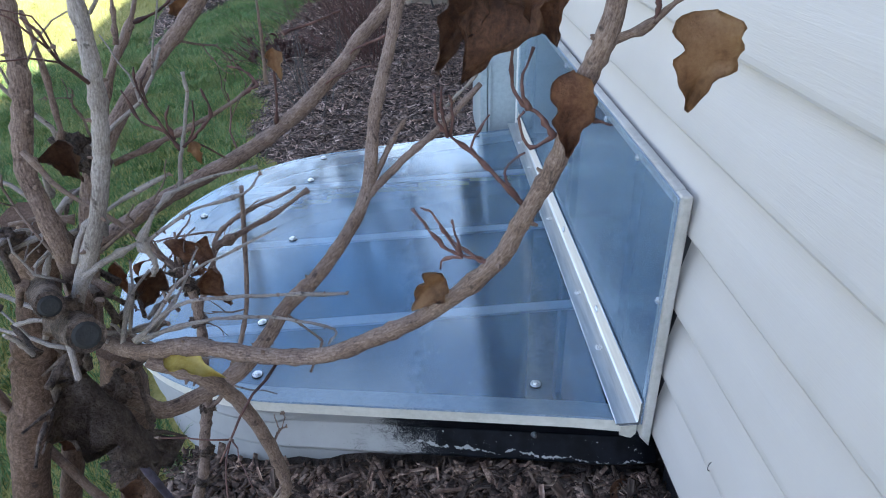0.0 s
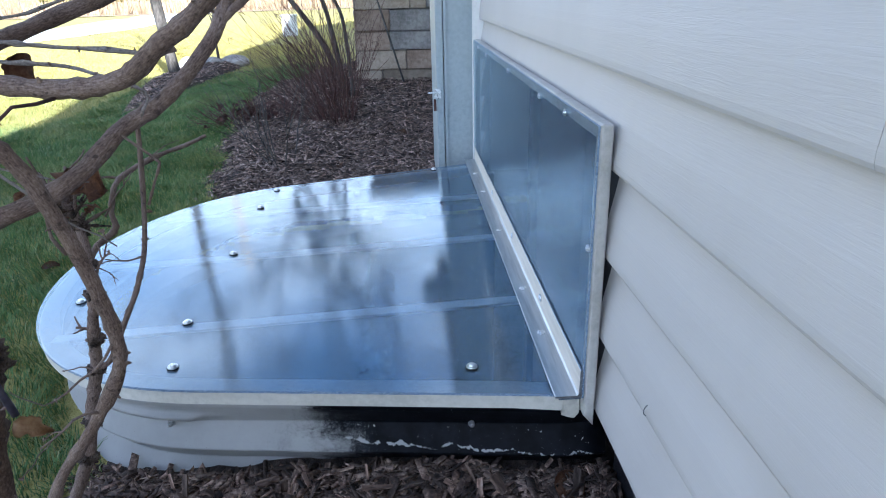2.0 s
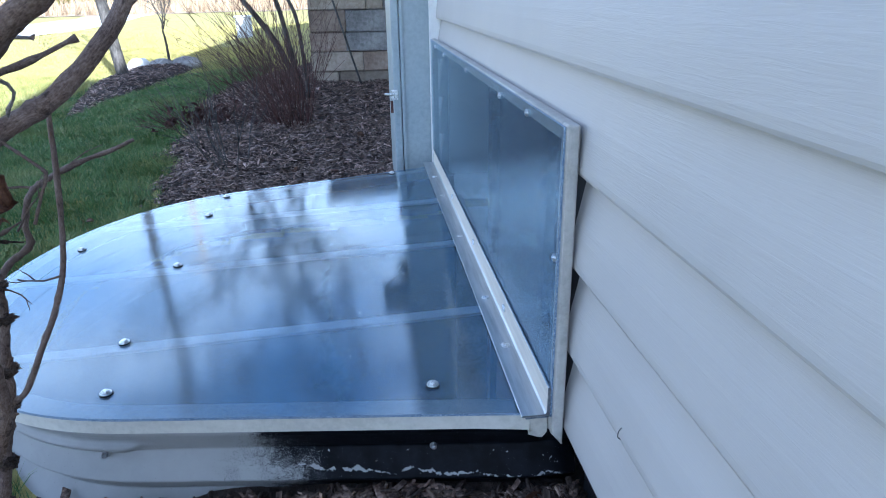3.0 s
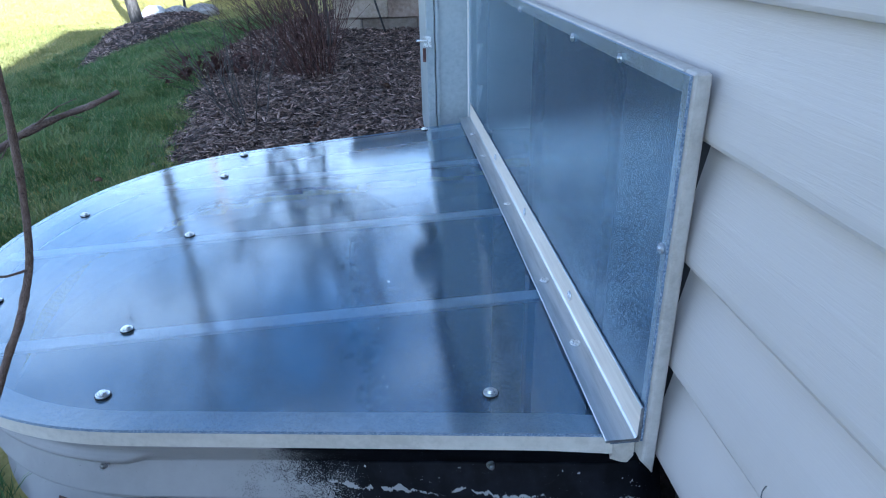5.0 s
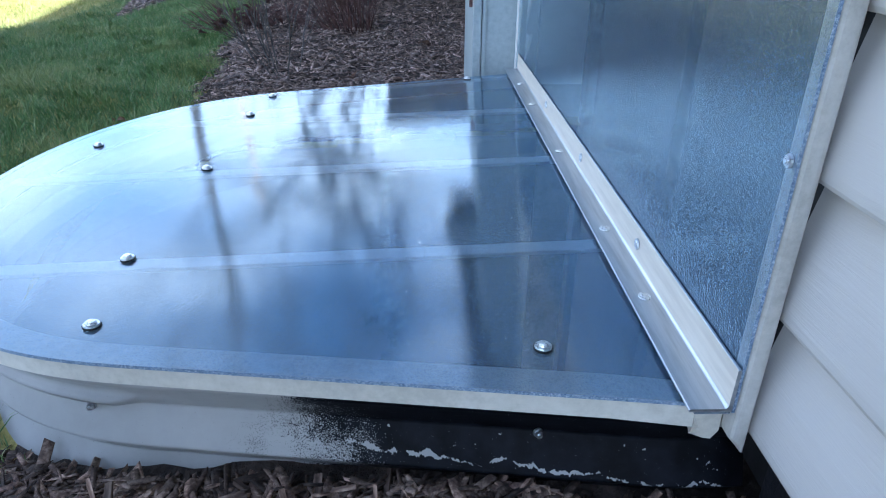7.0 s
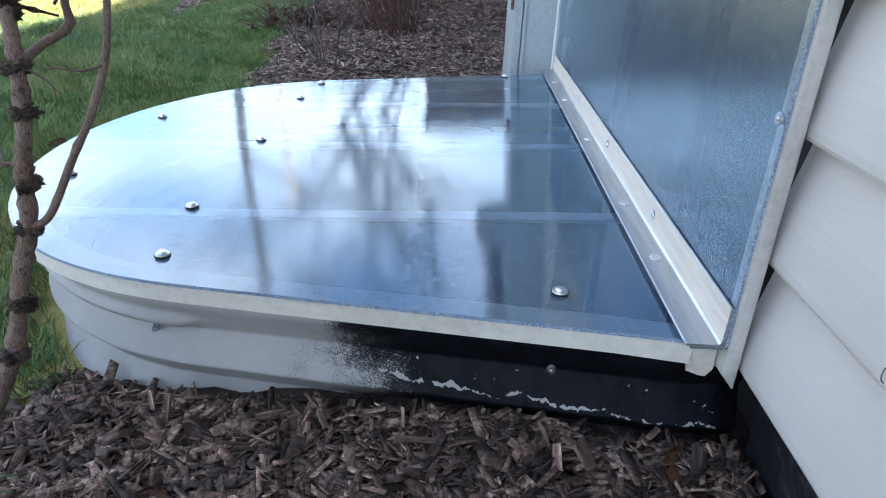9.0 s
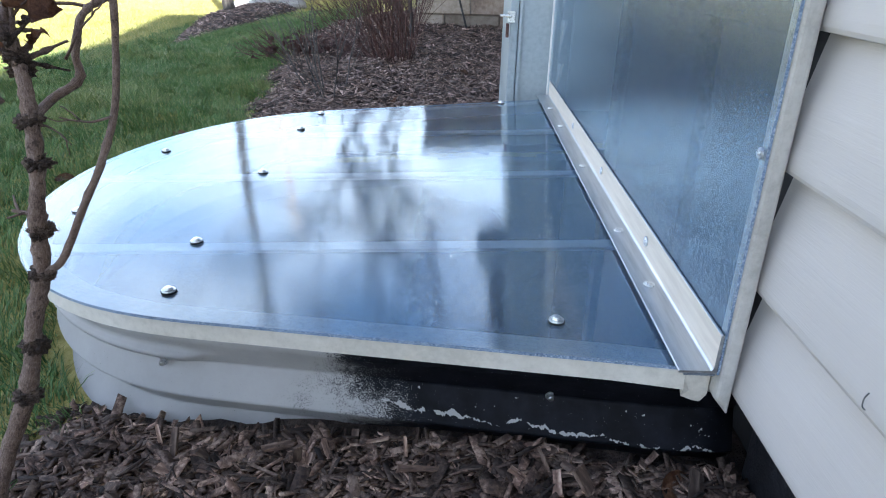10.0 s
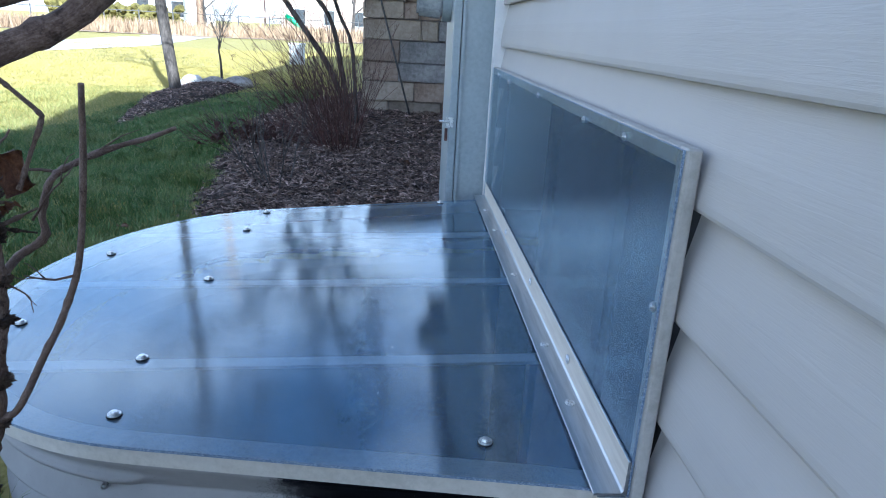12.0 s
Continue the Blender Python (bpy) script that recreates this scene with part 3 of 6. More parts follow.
for a, b in ((-9.0, G_Y0), (G_Y1, 9.2)):
    part("soffit", box_bm(OVER, a, EAVE, 1.7, b, EAVE + 0.03), M_SOFFIT, roof).matrix_parent_inverse = inv
    part("fascia", box_bm(OVER - 0.025, a, EAVE - 0.06, OVER - 0.001, b, EAVE + 0.13, 0.003), M_WHITE, roof).matrix_parent_inverse = inv
for sy in (-1, 1):
    bm = bmesh.new()
    ya, yb = G_Y, G_Y + sy * (G_Z - EAVE) / SLOPE
    vs = [bm.verts.new(p) for p in ((OVER, ya, G_Z), (OVER, yb, EAVE), (6, yb, EAVE), (6, ya, G_Z))]
    vt = [bm.verts.new(v.co + Vector((0, 0, 0.1))) for v in vs]
    bm.faces.new(vs)
    bm.faces.new(list(reversed(vt)))
    for i in range(4):
        bm.faces.new((vs[i], vt[i], vt[(i + 1) % 4], vs[(i + 1) % 4]))
    bmesh.ops.recalc_face_normals(bm, faces=bm.faces)
    part("roof_slope", bm, M_SHINGLE, roof).matrix_parent_inverse = inv
bm = bmesh.new()
gv = [bm.verts.new(p) for p in ((0.05, G_Y0 + 0.06, EAVE + 0.03), (0.04, G_Y1 - 0.06, EAVE + 0.03), (0.04, G_Y, G_Z - 0.01))]
gw = [bm.verts.new(v.co + Vector((0.12, 0, 0))) for v in gv]
bm.faces.new(gv)
bm.faces.new(list(reversed(gw)))
for i in range(3):
    bm.faces.new((gv[i], gw[i], gw[(i + 1) % 3], gv[(i + 1) % 3]))
bmesh.ops.recalc_face_normals(bm, faces=bm.faces)
part("gable_wall", bm, M_SIDING, roof).matrix_parent_inverse = inv
bm = bmesh.new()
mv = [bm.verts.new(p) for p in ((OVER, -9, EAVE + 0.13), (OVER, 9.2, EAVE + 0.13), (5, 9.2, EAVE + 0.9), (5, -9, EAVE + 0.9))]
mw = [bm.verts.new(v.co + Vector((0, 0, -0.09))) for v in mv]
bm.faces.new(mv)
bm.faces.new(list(reversed(mw)))
for i in range(4):
    bm.faces.new((mv[i], mw[i], mw[(i + 1) % 4], mv[(i + 1) % 4]))
bmesh.ops.recalc_face_normals(bm, faces=bm.faces)
part("roof_slope", bm, M_SHINGLE, roof).matrix_parent_inverse = inv
part("end_wall", box_bm(0.3, WALL_Y0, 0, 6, WALL_Y0 + 0.15, EAVE), M_SIDING, roof).matrix_parent_inverse = inv
part("rear_wall", box_bm(6, WALL_Y0, 0, 6.15, 9.0, EAVE + 0.9), M_SIDING, roof).matrix_parent_inverse = inv

# ---- window well and its cover ----
window_well = thing("window_well", (-0.5, 0, 0.1), "grey corrugated steel window well, sprayed black beside the house", "window well")
inv_w = Matrix.Translation((0.5, 0, -0.1))


def well_push(z, s):
    """How far the corrugated wall stands out at height z; s: 0 at the house, 1 where the bead runs round the curve."""
    zs = (-1.3, 0.0, 0.055, 0.113, 0.151, 0.200, 0.240, 0.26)
    out = float(np.interp(z, zs, (0.0, -0.016, 0.012, -0.022, 0.010, -0.012, 0.010, 0.010)))
    return out + s * 0.016 * math.exp(-((z - 0.213) / 0.0095) ** 4)


bm = bmesh.new()
plan = cover_outline(0.038, 30, 0.06)
fine_plan = spline([(x, y) for x, y in plan], 2)
levels = list(np.linspace(-1.3, -0.05, 6)) + [0.0, 0.05, 0.055, 0.06, 0.085, 0.110, 0.113, 0.116, 0.130, 0.148, 0.151, 0.154, 0.170, 0.180, 0.193, 0.197, 0.2, 0.203, 0.206, 0.209, 0.213, 0.217, 0.220, 0.223, 0.227, 0.2365, 0.240, 0.255]
rings = []
for z in levels:
    ring = []
    for i, (x, y) in enumerate(fine_plan):
        p, q = fine_plan[max(i - 1, 0)], fine_plan[min(i + 1, len(fine_plan) - 1)]
        tx, ty = q[0] - p[0], q[1] - p[1]
        ln = math.hypot(tx, ty)
        nx, ny = ty / ln, -tx / ln
        if nx * (x + 0.4) + ny * y < 0:
            nx, ny = -nx, -ny
        s = min(1.0, max(0.0, (-x - 0.612) / 0.04))
        d = well_push(z, s * s * (3 - 2 * s))
        ring.append(bm.verts.new((x + nx * d, y + ny * d, z + FALL * 1.15 * x)))
    rings.append(ring)
for a, b in zip(rings, rings[1:]):
    for k in range(len(a) - 1):
        bm.faces.new((a[k], a[k + 1], b[k + 1], b[k])).smooth = True
bmesh.ops.recalc_face_normals(bm, faces=bm.faces)
shell = part("shell", bm, M_WELL, window_well)
shell.matrix_parent_inverse = inv_w
sol = shell.modifiers.new("gauge", "SOLIDIFY")
sol.thickness, sol.offset = 0.003, -1
floor_bm = bmesh.new()
floor_bm.faces.new([floor_bm.verts.new((x, y, -1.15)) for x, y in cover_outline(0.03, 20, 0.2)])
wf = part("well_floor", floor_bm, M_GRAVEL)
tagged(wf, "dark gravel at the bottom of the window well", "gravel", kind="structure")


def bolt_mesh(name, r, washer, tall):
    bm = cyl_bm(r * 1.35, r * 1.3, 0, 0.0022, 24)
    cyl_bm(r, r * 0.86, 0.0022, tall, 24, bm, 0.0012)
    me = bpy.data.meshes.new(name)
    bmesh.ops.translate(bm, verts=bm.verts, vec=(0, 0, washer))
    bm.to_mesh(me)
    bm.free()
    me.materials.append(M_BOLT)
    me.polygons.foreach_set("use_smooth", [False] * len(me.polygons))
    bm = cyl_bm(r * 1.42, r * 1.5, 0, washer, 24)
    wm = bpy.data.meshes.new(name + "_washer")
    bm.to_mesh(wm)
    bm.free()
    wm.materials.append(M_RUBBER)
    return me, wm


BOLT, WASHER = bolt_mesh("bolt", 0.0072, 0.0026, 0.0056)
STUD, _ = bolt_mesh("stud", 0.0042, 0.0002, 0.0085)
SCREW, _ = bolt_mesh("screw", 0.0056, 0.0005, 0.0032)
PANEL_SCREW, _ = bolt_mesh("panel_screw", 0.0042, 0.0004, 0.0042)


def fasten(name, mesh, at, normal, parent, inv, washer=None, rng=random.Random(8)):
    ob = new(name, mesh)
    ob.parent, ob.matrix_parent_inverse = parent, inv
    n = Vector(normal).normalized()
    tilt = Vector((rng.gauss(0, 0.04), rng.gauss(0, 0.04), rng.gauss(0, 0.04)))
    ob.matrix_basis = Matrix.Translation(at) @ (n + tilt).to_track_quat("Z", "Y").to_matrix().to_4x4()
    if washer:
        w = new("washer", washer)
        w.parent = ob
    return ob


for at, nrm in (((-0.160, -0.662, 0.200), (0.1, -1, 0)), ((-0.690, -0.563, 0.164), (-0.25, -1, 0)), ((-0.160, 0.666, 0.201), (0.1, 1, 0)), ((-0.689, 0.556, 0.163), (-0.25, 1, 0))):
    fasten("bolt", STUD, at, nrm, window_well, inv_w)

well_cover = thing("window_well_cover", (-0.5, 0, 0.26), "clear embossed plastic well cover with almond frame against the house", "well cover")
inv_c = Matrix.Translation((0.5, 0, -0.26))


SHEET_T = 0.0045


def fall(bm):
    """Tips flat parts of the cover down, away from the house."""
    for v in bm.verts:
        v.co.z += FALL * v.co.x
    return bm


bm = bmesh.new()
outline = cover_outline(0.0, 30, -0.004)
vs = [bm.verts.new((x, y, COVER_Z)) for x, y in reversed(outline)]
bm.faces.new(vs)
fall(bm)
top = part("top_sheet", bm, M_SHEET, well_cover, "clear pebbled plastic sheet")
top.matrix_parent_inverse = inv_c
top.visible_shadow = False
# cut edge of the sheet
bm = bmesh.new()
for (x0, y0), (x1, y1) in zip(outline, outline[1:]):
    bm.faces.new([bm.verts.new(p) for p in ((x0, y0, COVER_Z - SHEET_T), (x1, y1, COVER_Z - SHEET_T), (x1, y1, COVER_Z), (x0, y0, COVER_Z))])
bmesh.ops.remove_doubles(bm, verts=bm.verts, dist=1e-5)
part("sheet_edge", fall(bm), M_EDGE, well_cover).matrix_parent_inverse = inv_c


M_RIM = surface("pale_almond_tube", (0.52, 0.495, 0.43), (0.61, 0.58, 0.51), (0.67, 0.64, 0.57), 6, 90, (0.4, 0.6), bump=0.1)


def rim(outer_in, inner_in, z0, z1, x_wall):
    bm = bmesh.new()
    a, b = cover_outline(outer_in, 30, x_wall), cover_outline(inner_in, 30, x_wall)
    rows = [[bm.verts.new((x, y, z)) for x, y in o] for o, z in ((a, z0), (a, z1 - 0.002), (cover_outline(outer_in + 0.002, 30, x_wall), z1), (b, z1), (b, z0))]
    for r, s in zip(rows, rows[1:] + rows[:1]):
        for k in range(len(r) - 1):
            bm.faces.new((r[k], r[k + 1], s[k + 1], s[k])).smooth = False
    for k in (0, -1):
        bm.faces.new([r[k] for r in rows])
    bmesh.ops.recalc_face_normals(bm, faces=bm.faces)
    return bm


part("rim_tube", fall(rim(0.004, 0.044, COVER_Z - 0.030, COVER_Z - 0.0055, -0.024)), M_RIM, well_cover, "almond rim tube").matrix_parent_inverse = inv_c
for ya, yb, xe in ((-0.374, -0.376, -0.965), (-0.006, -0.006, -1.065), (0.350, 0.352, -0.98)):
    bm = box_bm(xe, -0.0150, COVER_Z - 0.011, -0.016, 0.0150, COVER_Z - 0.005, 0.001)
    for v in bm.verts:
        v.co.y += ya + (yb - ya) * (v.co.x / -0.8)
    part("crossbar", fall(bm), M_BAR, well_cover).matrix_parent_inverse = inv_c
part("back_rail", box_bm(-0.014, -0.69, COVER_Z - 0.034, -0.002, 0.69, COVER_Z - 0.006, 0.002), M_ALMOND, well_cover).matrix_parent_inverse = inv_c
for x, y in ((-0.155, -0.627), (-0.677, -0.542), (-0.702, -0.370), (-0.979, -0.222), (-0.697, 0.0), (-0.982, 0.18), (-0.702, 0.381), (-0.684, 0.562), (-0.156, 0.672)):
    fasten("bolt", BOLT, (x, y, COVER_Z + FALL * x), (0, 0, 1), well_cover, inv_c, WASHER)

# torn corner of the rail beside the panel's foot
bm = box_bm(-0.0235, -0.724, COVER_Z - 0.040, 0.003, -0.706, COVER_Z - 0.004)
bmesh.ops.subdivide_edges(bm, edges=bm.edges[:], cuts=3)
tear = random.Random(6)
for v in bm.verts:
    if v.co.z < COVER_Z - 0.02:
        v.co.z += tear.uniform(-0.006, 0.010)
    v.co.y += tear.uniform(-0.0015, 0.0015)
part("torn_corner", bm, M_ALMOND, well_cover, "torn almond plastic corner").matrix_parent_inverse = inv_c

# aluminium angle that ties the sheet to the upright panel
bm = bmesh.new()
T = 0.0032
ANGLE_Z = COVER_Z + 0.0050
prof = [(-0.0405, 0), (-0.0005, 0), (-0.0005, 0.047), (-0.0005 - T, 0.047), (-0.0005 - T - 0.0005, T + 0.003), (-0.0005 - T - 0.003, T), (-0.0405, T)]
ends = []
for y in (-0.744, 0.75):
    ends.append([bm.verts.new((x, y, ANGLE_Z + z)) for x, z in prof])
n = len(prof)
for k in range(n):
    f = bm.faces.new((ends[0][k], ends[0][(k + 1) % n], ends[1][(k + 1) % n], ends[1][k]))
    if k in (3,):
        f.material_index = 1
bm.faces.new(ends[0])
bm.faces.new(list(reversed(ends[1])))
bmesh.ops.recalc_face_normals(bm, faces=bm.faces)
bmesh.ops.bevel(bm, geom=[e for e in bm.edges if abs(e.verts[0].co.y - e.verts[1].co.y) > 1], offset=0.0006, segments=1, affect="EDGES")
angle = part("flashing_angle", bm, [M_ALU, M_ALU_FACE], well_cover, "mill-finish aluminium angle")
angle.matrix_parent_inverse = inv_c
for y in (-0.546, -0.357, -0.009, 0.337, 0.55):
    fasten("screw", SCREW, (-0.022, y, ANGLE_Z + T), (0, 0, 1), angle, Matrix())
for y in (-0.45, -0.11, 0.25):
    fasten("screw", SCREW, (-0.0005 - T - 0.0004, y, ANGLE_Z + 0.026), (-1, 0, 0), angle, Matrix())

# upright panel: bent along its foot, so that a flange lies under the angle
PY0, PY1, PZ0, PZ1 = -0.742, 0.805, COVER_Z + 0.002, 0.707
bm = bmesh.new()
bm.faces.new([bm.verts.new(p) for p in ((0.0005, PY0, PZ0), (0.0005, PY0, PZ1), (0.0005, PY1, PZ1), (0.0005, PY1, PZ0))])
panel = part("wall_panel", bm, M_PANEL, well_cover, "upright clear pebbled plastic panel")
panel.matrix_parent_inverse = inv_c
panel.visible_shadow = False
for b in ((0.0008, PY0 - 0.0003, PZ0, 0.0036, PY0 + 0.0003, PZ1), (0.0008, PY0, PZ1 - 0.0003, 0.0036, PY1, PZ1 + 0.0003)):
    part("cut_edge", box_bm(*b), M_EDGE, panel)
M_FLANGE = surface("dull_bent_plastic", (0.06, 0.075, 0.10), (0.12, 0.145, 0.18), (0.24, 0.28, 0.33), 30, 260, (0.25, 0.4), bump=0.2)
part("bent_flange", box_bm(-0.034, PY0, COVER_Z + 0.0006, -0.0005, 0.75, ANGLE_Z - 0.0004, 0.0006), M_FLANGE, panel, "grey edge of the bent sheet")
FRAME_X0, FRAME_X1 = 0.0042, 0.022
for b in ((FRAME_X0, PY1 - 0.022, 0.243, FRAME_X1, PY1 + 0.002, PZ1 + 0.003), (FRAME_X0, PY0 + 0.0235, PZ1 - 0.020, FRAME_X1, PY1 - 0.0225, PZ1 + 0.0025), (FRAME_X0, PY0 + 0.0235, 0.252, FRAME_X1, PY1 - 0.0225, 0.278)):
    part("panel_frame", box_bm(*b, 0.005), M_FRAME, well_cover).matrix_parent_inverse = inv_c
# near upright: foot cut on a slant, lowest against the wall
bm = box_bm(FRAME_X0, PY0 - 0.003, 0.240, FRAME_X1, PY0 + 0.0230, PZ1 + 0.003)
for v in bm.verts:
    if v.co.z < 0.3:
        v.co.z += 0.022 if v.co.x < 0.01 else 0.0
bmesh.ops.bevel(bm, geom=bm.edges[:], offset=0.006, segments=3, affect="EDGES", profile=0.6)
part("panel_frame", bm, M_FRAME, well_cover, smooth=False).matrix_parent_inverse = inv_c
for y, z in ((-0.733, 0.535), (-0.564, 0.694), (-0.365, 0.690), (0.015, 0.692), (0.436, 0.689), (0.649, 0.695)):
    fasten("bolt", PANEL_SCREW, (0.0005, y, z), (-1, 0, 0), well_cover, inv_c)

# ---- electric meter cabinet beside the panel ----
trim_j = part("trim", box_bm(0.000, J_Y - 0.012, 0.245, 0.050, J_Y + 0.006, EAVE - 0.02, 0.002), M_WHITE)
tagged(trim_j, "off-white channel trim where the siding ends", "trim", kind="structure")
meter = thing("meter_cabinet", (-0.05, 1.07, 0.12), "tall grey-green steel electric meter cabinet on the house wall", "meter cabinet")
inv_m = Matrix.Translation((0.05, -1.07, -0.12))
part("cabinet_body", box_bm(-0.100, 0.882, 0.02, 0.050, 1.262, 1.46, 0.004), M_CABINET, meter).matrix_parent_inverse = inv_m
part("cabinet_door", box_bm(-0.128, 0.876, 0.05, -0.1015, 1.268, 1.30, 0.004), M_CABINET, meter).matrix_parent_inverse = inv_m
part("side_rib", box_bm(-0.098, 0.876, 0.05, -0.088, 0.8815, 1.40, 0.001), M_CABINET, meter).matrix_parent_inverse = inv_m
hasp = part("hasp", box_bm(-0.138, 0.868, 0.500, -0.112, 0.8755, 0.535, 0.002), M_BOLT, meter)
hasp.matrix_parent_inverse = inv_m
bm = cyl_bm(0.004, 0.004, -0.02, 0.02, 10)
bmesh.ops.transform(bm, matrix=pose(-0.142, 0.872, 0.520, 90, 0, 60), verts=bm.verts)
part("hasp_pin", bm, M_BOLT, hasp)
bm = box_bm(-0.141, 0.866, 0.455, -0.131, 0.874, 0.498, 0.002)
part("seal_tag", bm, M_TWIG_RED, hasp, "dull brown seal tag")
M_METER = surface("meter_glass", (0.25, 0.27, 0.28), (0.4, 0.42, 0.43), (0.55, 0.57, 0.58), 9, 60, (0.05, 0.12))
bm = cyl_bm(0.088, 0.088, 0, 0.03, 36)
bmesh.ops.transform(bm, matrix=pose(-0.129, 1.07, 0.93, 0, -90, 0), verts=bm.verts)
part("meter_ring", bm, M_CABINET, meter).matrix_parent_inverse = inv_m
bm = cyl_bm(0.080, 0.072, 0.03, 0.12, 36, None, 0.008)
bmesh.ops.transform(bm, matrix=pose(-0.129, 1.07, 0.93, 0, -90, 0), verts=bm.verts)
part("meter_dome", bm, M_METER, meter, "round glass meter dome").matrix_parent_inverse = inv_m

# bent wire clip caught in the siding
bm = tube(bmesh.new(), spline([(0.025, -0.930, 0.410), (0.0205, -0.933, 0.4075), (0.0195, -0.935, 0.402), (0.023, -0.934, 0.398)], 4), [0.0006] * 13, 6)
tagged(part("wire_clip", bm, M_FENCE), "small bent dark wire clip stuck in the siding", "clip")

# ---- stone-faced corner of the house ----
stone_wall = part("wall_stone", box_bm(-0.575, 3.965, -0.1, 0.5, 6.6, 1.22), M_STONES[2])
tagged(stone_wall, "corner of the house faced with split stone blocks", "wall", kind="structure")
SX0, SY = -0.61, 3.93
rng = random.Random(11)


def stone_block(w, h, d, rng):
    bm = box_bm(-w / 2, -d / 2, -h / 2, w / 2, d / 2, h / 2, 0.008)
    for v in bm.verts:
        if v.co.y < 0:
            v.co += Vector((rng.uniform(-0.003, 0.003), rng.uniform(-0.010, 0.004), rng.uniform(-0.003, 0.003)))
    return bm


z = 0.130
COURSES = ((0.15, (0.20, 0.42, 0.4)), (0.146, (0.40, 0.36, 0.4)), (0.143, (0.28, 0.41, 0.4)), (0.163, (0.28, 0.45, 0.4)), (0.153, (0.44, 0.13, 0.12, 0.34)), (0.126, (0.30, 0.12, 0.34, 0.3)), (0.135, (0.17, 0.15, 0.3, 0.4)), (0.15, (0.36, 0.3, 0.36)))
TONES = ((0, 0, 1), (0, 1, 0), (1, 2, 1), (1, 2, 0), (0, 0, 2, 1), (0, 1, 1, 0), (1, 0, 1, 0), (0, 2, 1))
for (h, widths), tones in zip(COURSES, TONES):
    x = SX0 - rng.uniform(0.0, 0.012)
    for w, tone in zip(widths, tones):
        ob = part("stone_block", stone_block(w - 0.005, h - 0.005, 0.10, rng), M_STONES[tone], stone_wall)
        ob.location = (x + w / 2, SY + rng.uniform(-0.012, 0.010), z + h / 2)
        x += w
    y = SY + 0.055
    while y < 6.4:
        w = rng.choice((0.34, 0.42, 0.5)) if z < 1.2 else 0.82
        ob = part("stone_block", stone_block(w - 0.008, h - 0.008, 0.10, rng), M_STONES[rng.choice((0, 1, 2))], stone_wall)
        ob.matrix_basis = pose(SX0 + 0.045, y + w / 2, z + h / 2, 0, 0, -90)
        y += w
    z += h
cap = part("stone_cap", box_bm(-0.66, 3.86, 1.245, 0.5, 6.7, 1.30, 0.012), M_STONES[2], stone_wall)
far_wall = part("wall_recess", box_bm(1.4, 1.62, 0.0, 1.6, 9.0, EAVE), M_SIDING)
tagged(far_wall, "recessed stretch of the house wall in vinyl siding", "wall", kind="structure")
part("return_wall", box_bm(0.225, 1.47, 0.0, 1.4, 1.62, EAVE), M_SIDING, far_wall)
part("end_wall", box_bm(1.6, 8.85, 0.0, 6.0, 9.0, EAVE), M_SIDING, far_wall)

# ---- the near shrub ----
near_shrub = thing("shrub", (-0.7, -1.05, 0.12), "leafless knobby shrub with grey-brown bark and a few dead brown leaves", "shrub")
inv_s = Matrix.Translation((0.7, 1.05, -0.12))
rng = random.Random(21)


def limb(name, pts, r0, r1, material=None, nodes=0.35, n=9, steps=7, knobs=0.10, wander=0.0):
    bm = branch(bmesh.new(), pts, r0, r1, rng, steps, n, knobs, nodes, wander)
    ob = part(name, bm, material or M_BARK, near_shrub)
    ob.matrix_parent_inverse = inv_s
    return ob


CROWN = (-0.585, -1.13, 0.80)
# trunks
limb("trunk", [(-0.87, -1.05, 0.08), (-0.758, -1.05, 0.54), (-0.712, -1.05, 0.679), (-0.688, -1.05, 0.744), (-0.655, -1.06, 0.825), (-0.63, -1.09, 0.88)], 0.0185, 0.0150, M_BARK_DARK, nodes=0.25, n=12, knobs=0.06)
limb("trunk", [(-0.82, -0.99, 0.08), (-0.776, -1.0, 0.41), (-0.736, -1.0, 0.55), (-0.711, -1.0, 0.633), (-0.64, -1.07, 0.78)], 0.0120, 0.0110, M_BARK_DARK, nodes=0.3, n=10, knobs=0.06)
limb("trunk", [(-0.71, -1.02, 0.08), (-0.677, -1.02, 0.434), (-0.668, -1.02, 0.49), (-0.660, -1.02, 0.55), (-0.645, -1.03, 0.61), (-0.595, -1.09, 0.765)], 0.0190, 0.0165, M_BARK_DARK, nodes=0.3, n=12, knobs=0.08)
# main arching limb in front of the cover
limb("limb", [CROWN, (-0.529, -1.18, 0.825), (-0.492, -1.19, 0.836), (-0.434, -1.2, 0.832), (-0.397, -1.205, 0.837), (-0.37, -1.215, 0.855), (-0.339, -1.225, 0.877), (-0.302, -1.24, 0.917), (-0.286, -1.247, 0.952), (-0.274, -1.252, 0.98), (-0.265, -1.255, 1.016), (-0.257, -1.26, 1.044), (-0.25, -1.265, 1.10)], 0.0054, 0.0042, nodes=0.25)
limb("limb", [(-0.60, -1.15, 0.76), (-0.566, -1.15, 0.762), (-0.542, -1.14, 0.737), (-0.485, -1.114, 0.757), (-0.455, -1.08, 0.787), (-0.425, -1.055, 0.808), (-0.388, -1.024, 0.857), (-0.376, -0.99, 0.921), (-0.361, -0.965, 0.971), (-0.345, -0.94, 1.03)], 0.0074, 0.0048, nodes=0.2)
limb("side_branch", [(-0.388, -1.024, 0.857), (-0.351, -1.01, 0.888), (-0.326, -1.0, 0.905), (-0.286, -0.98, 0.939)], 0.0038, 0.0025, nodes=0.3, n=6)
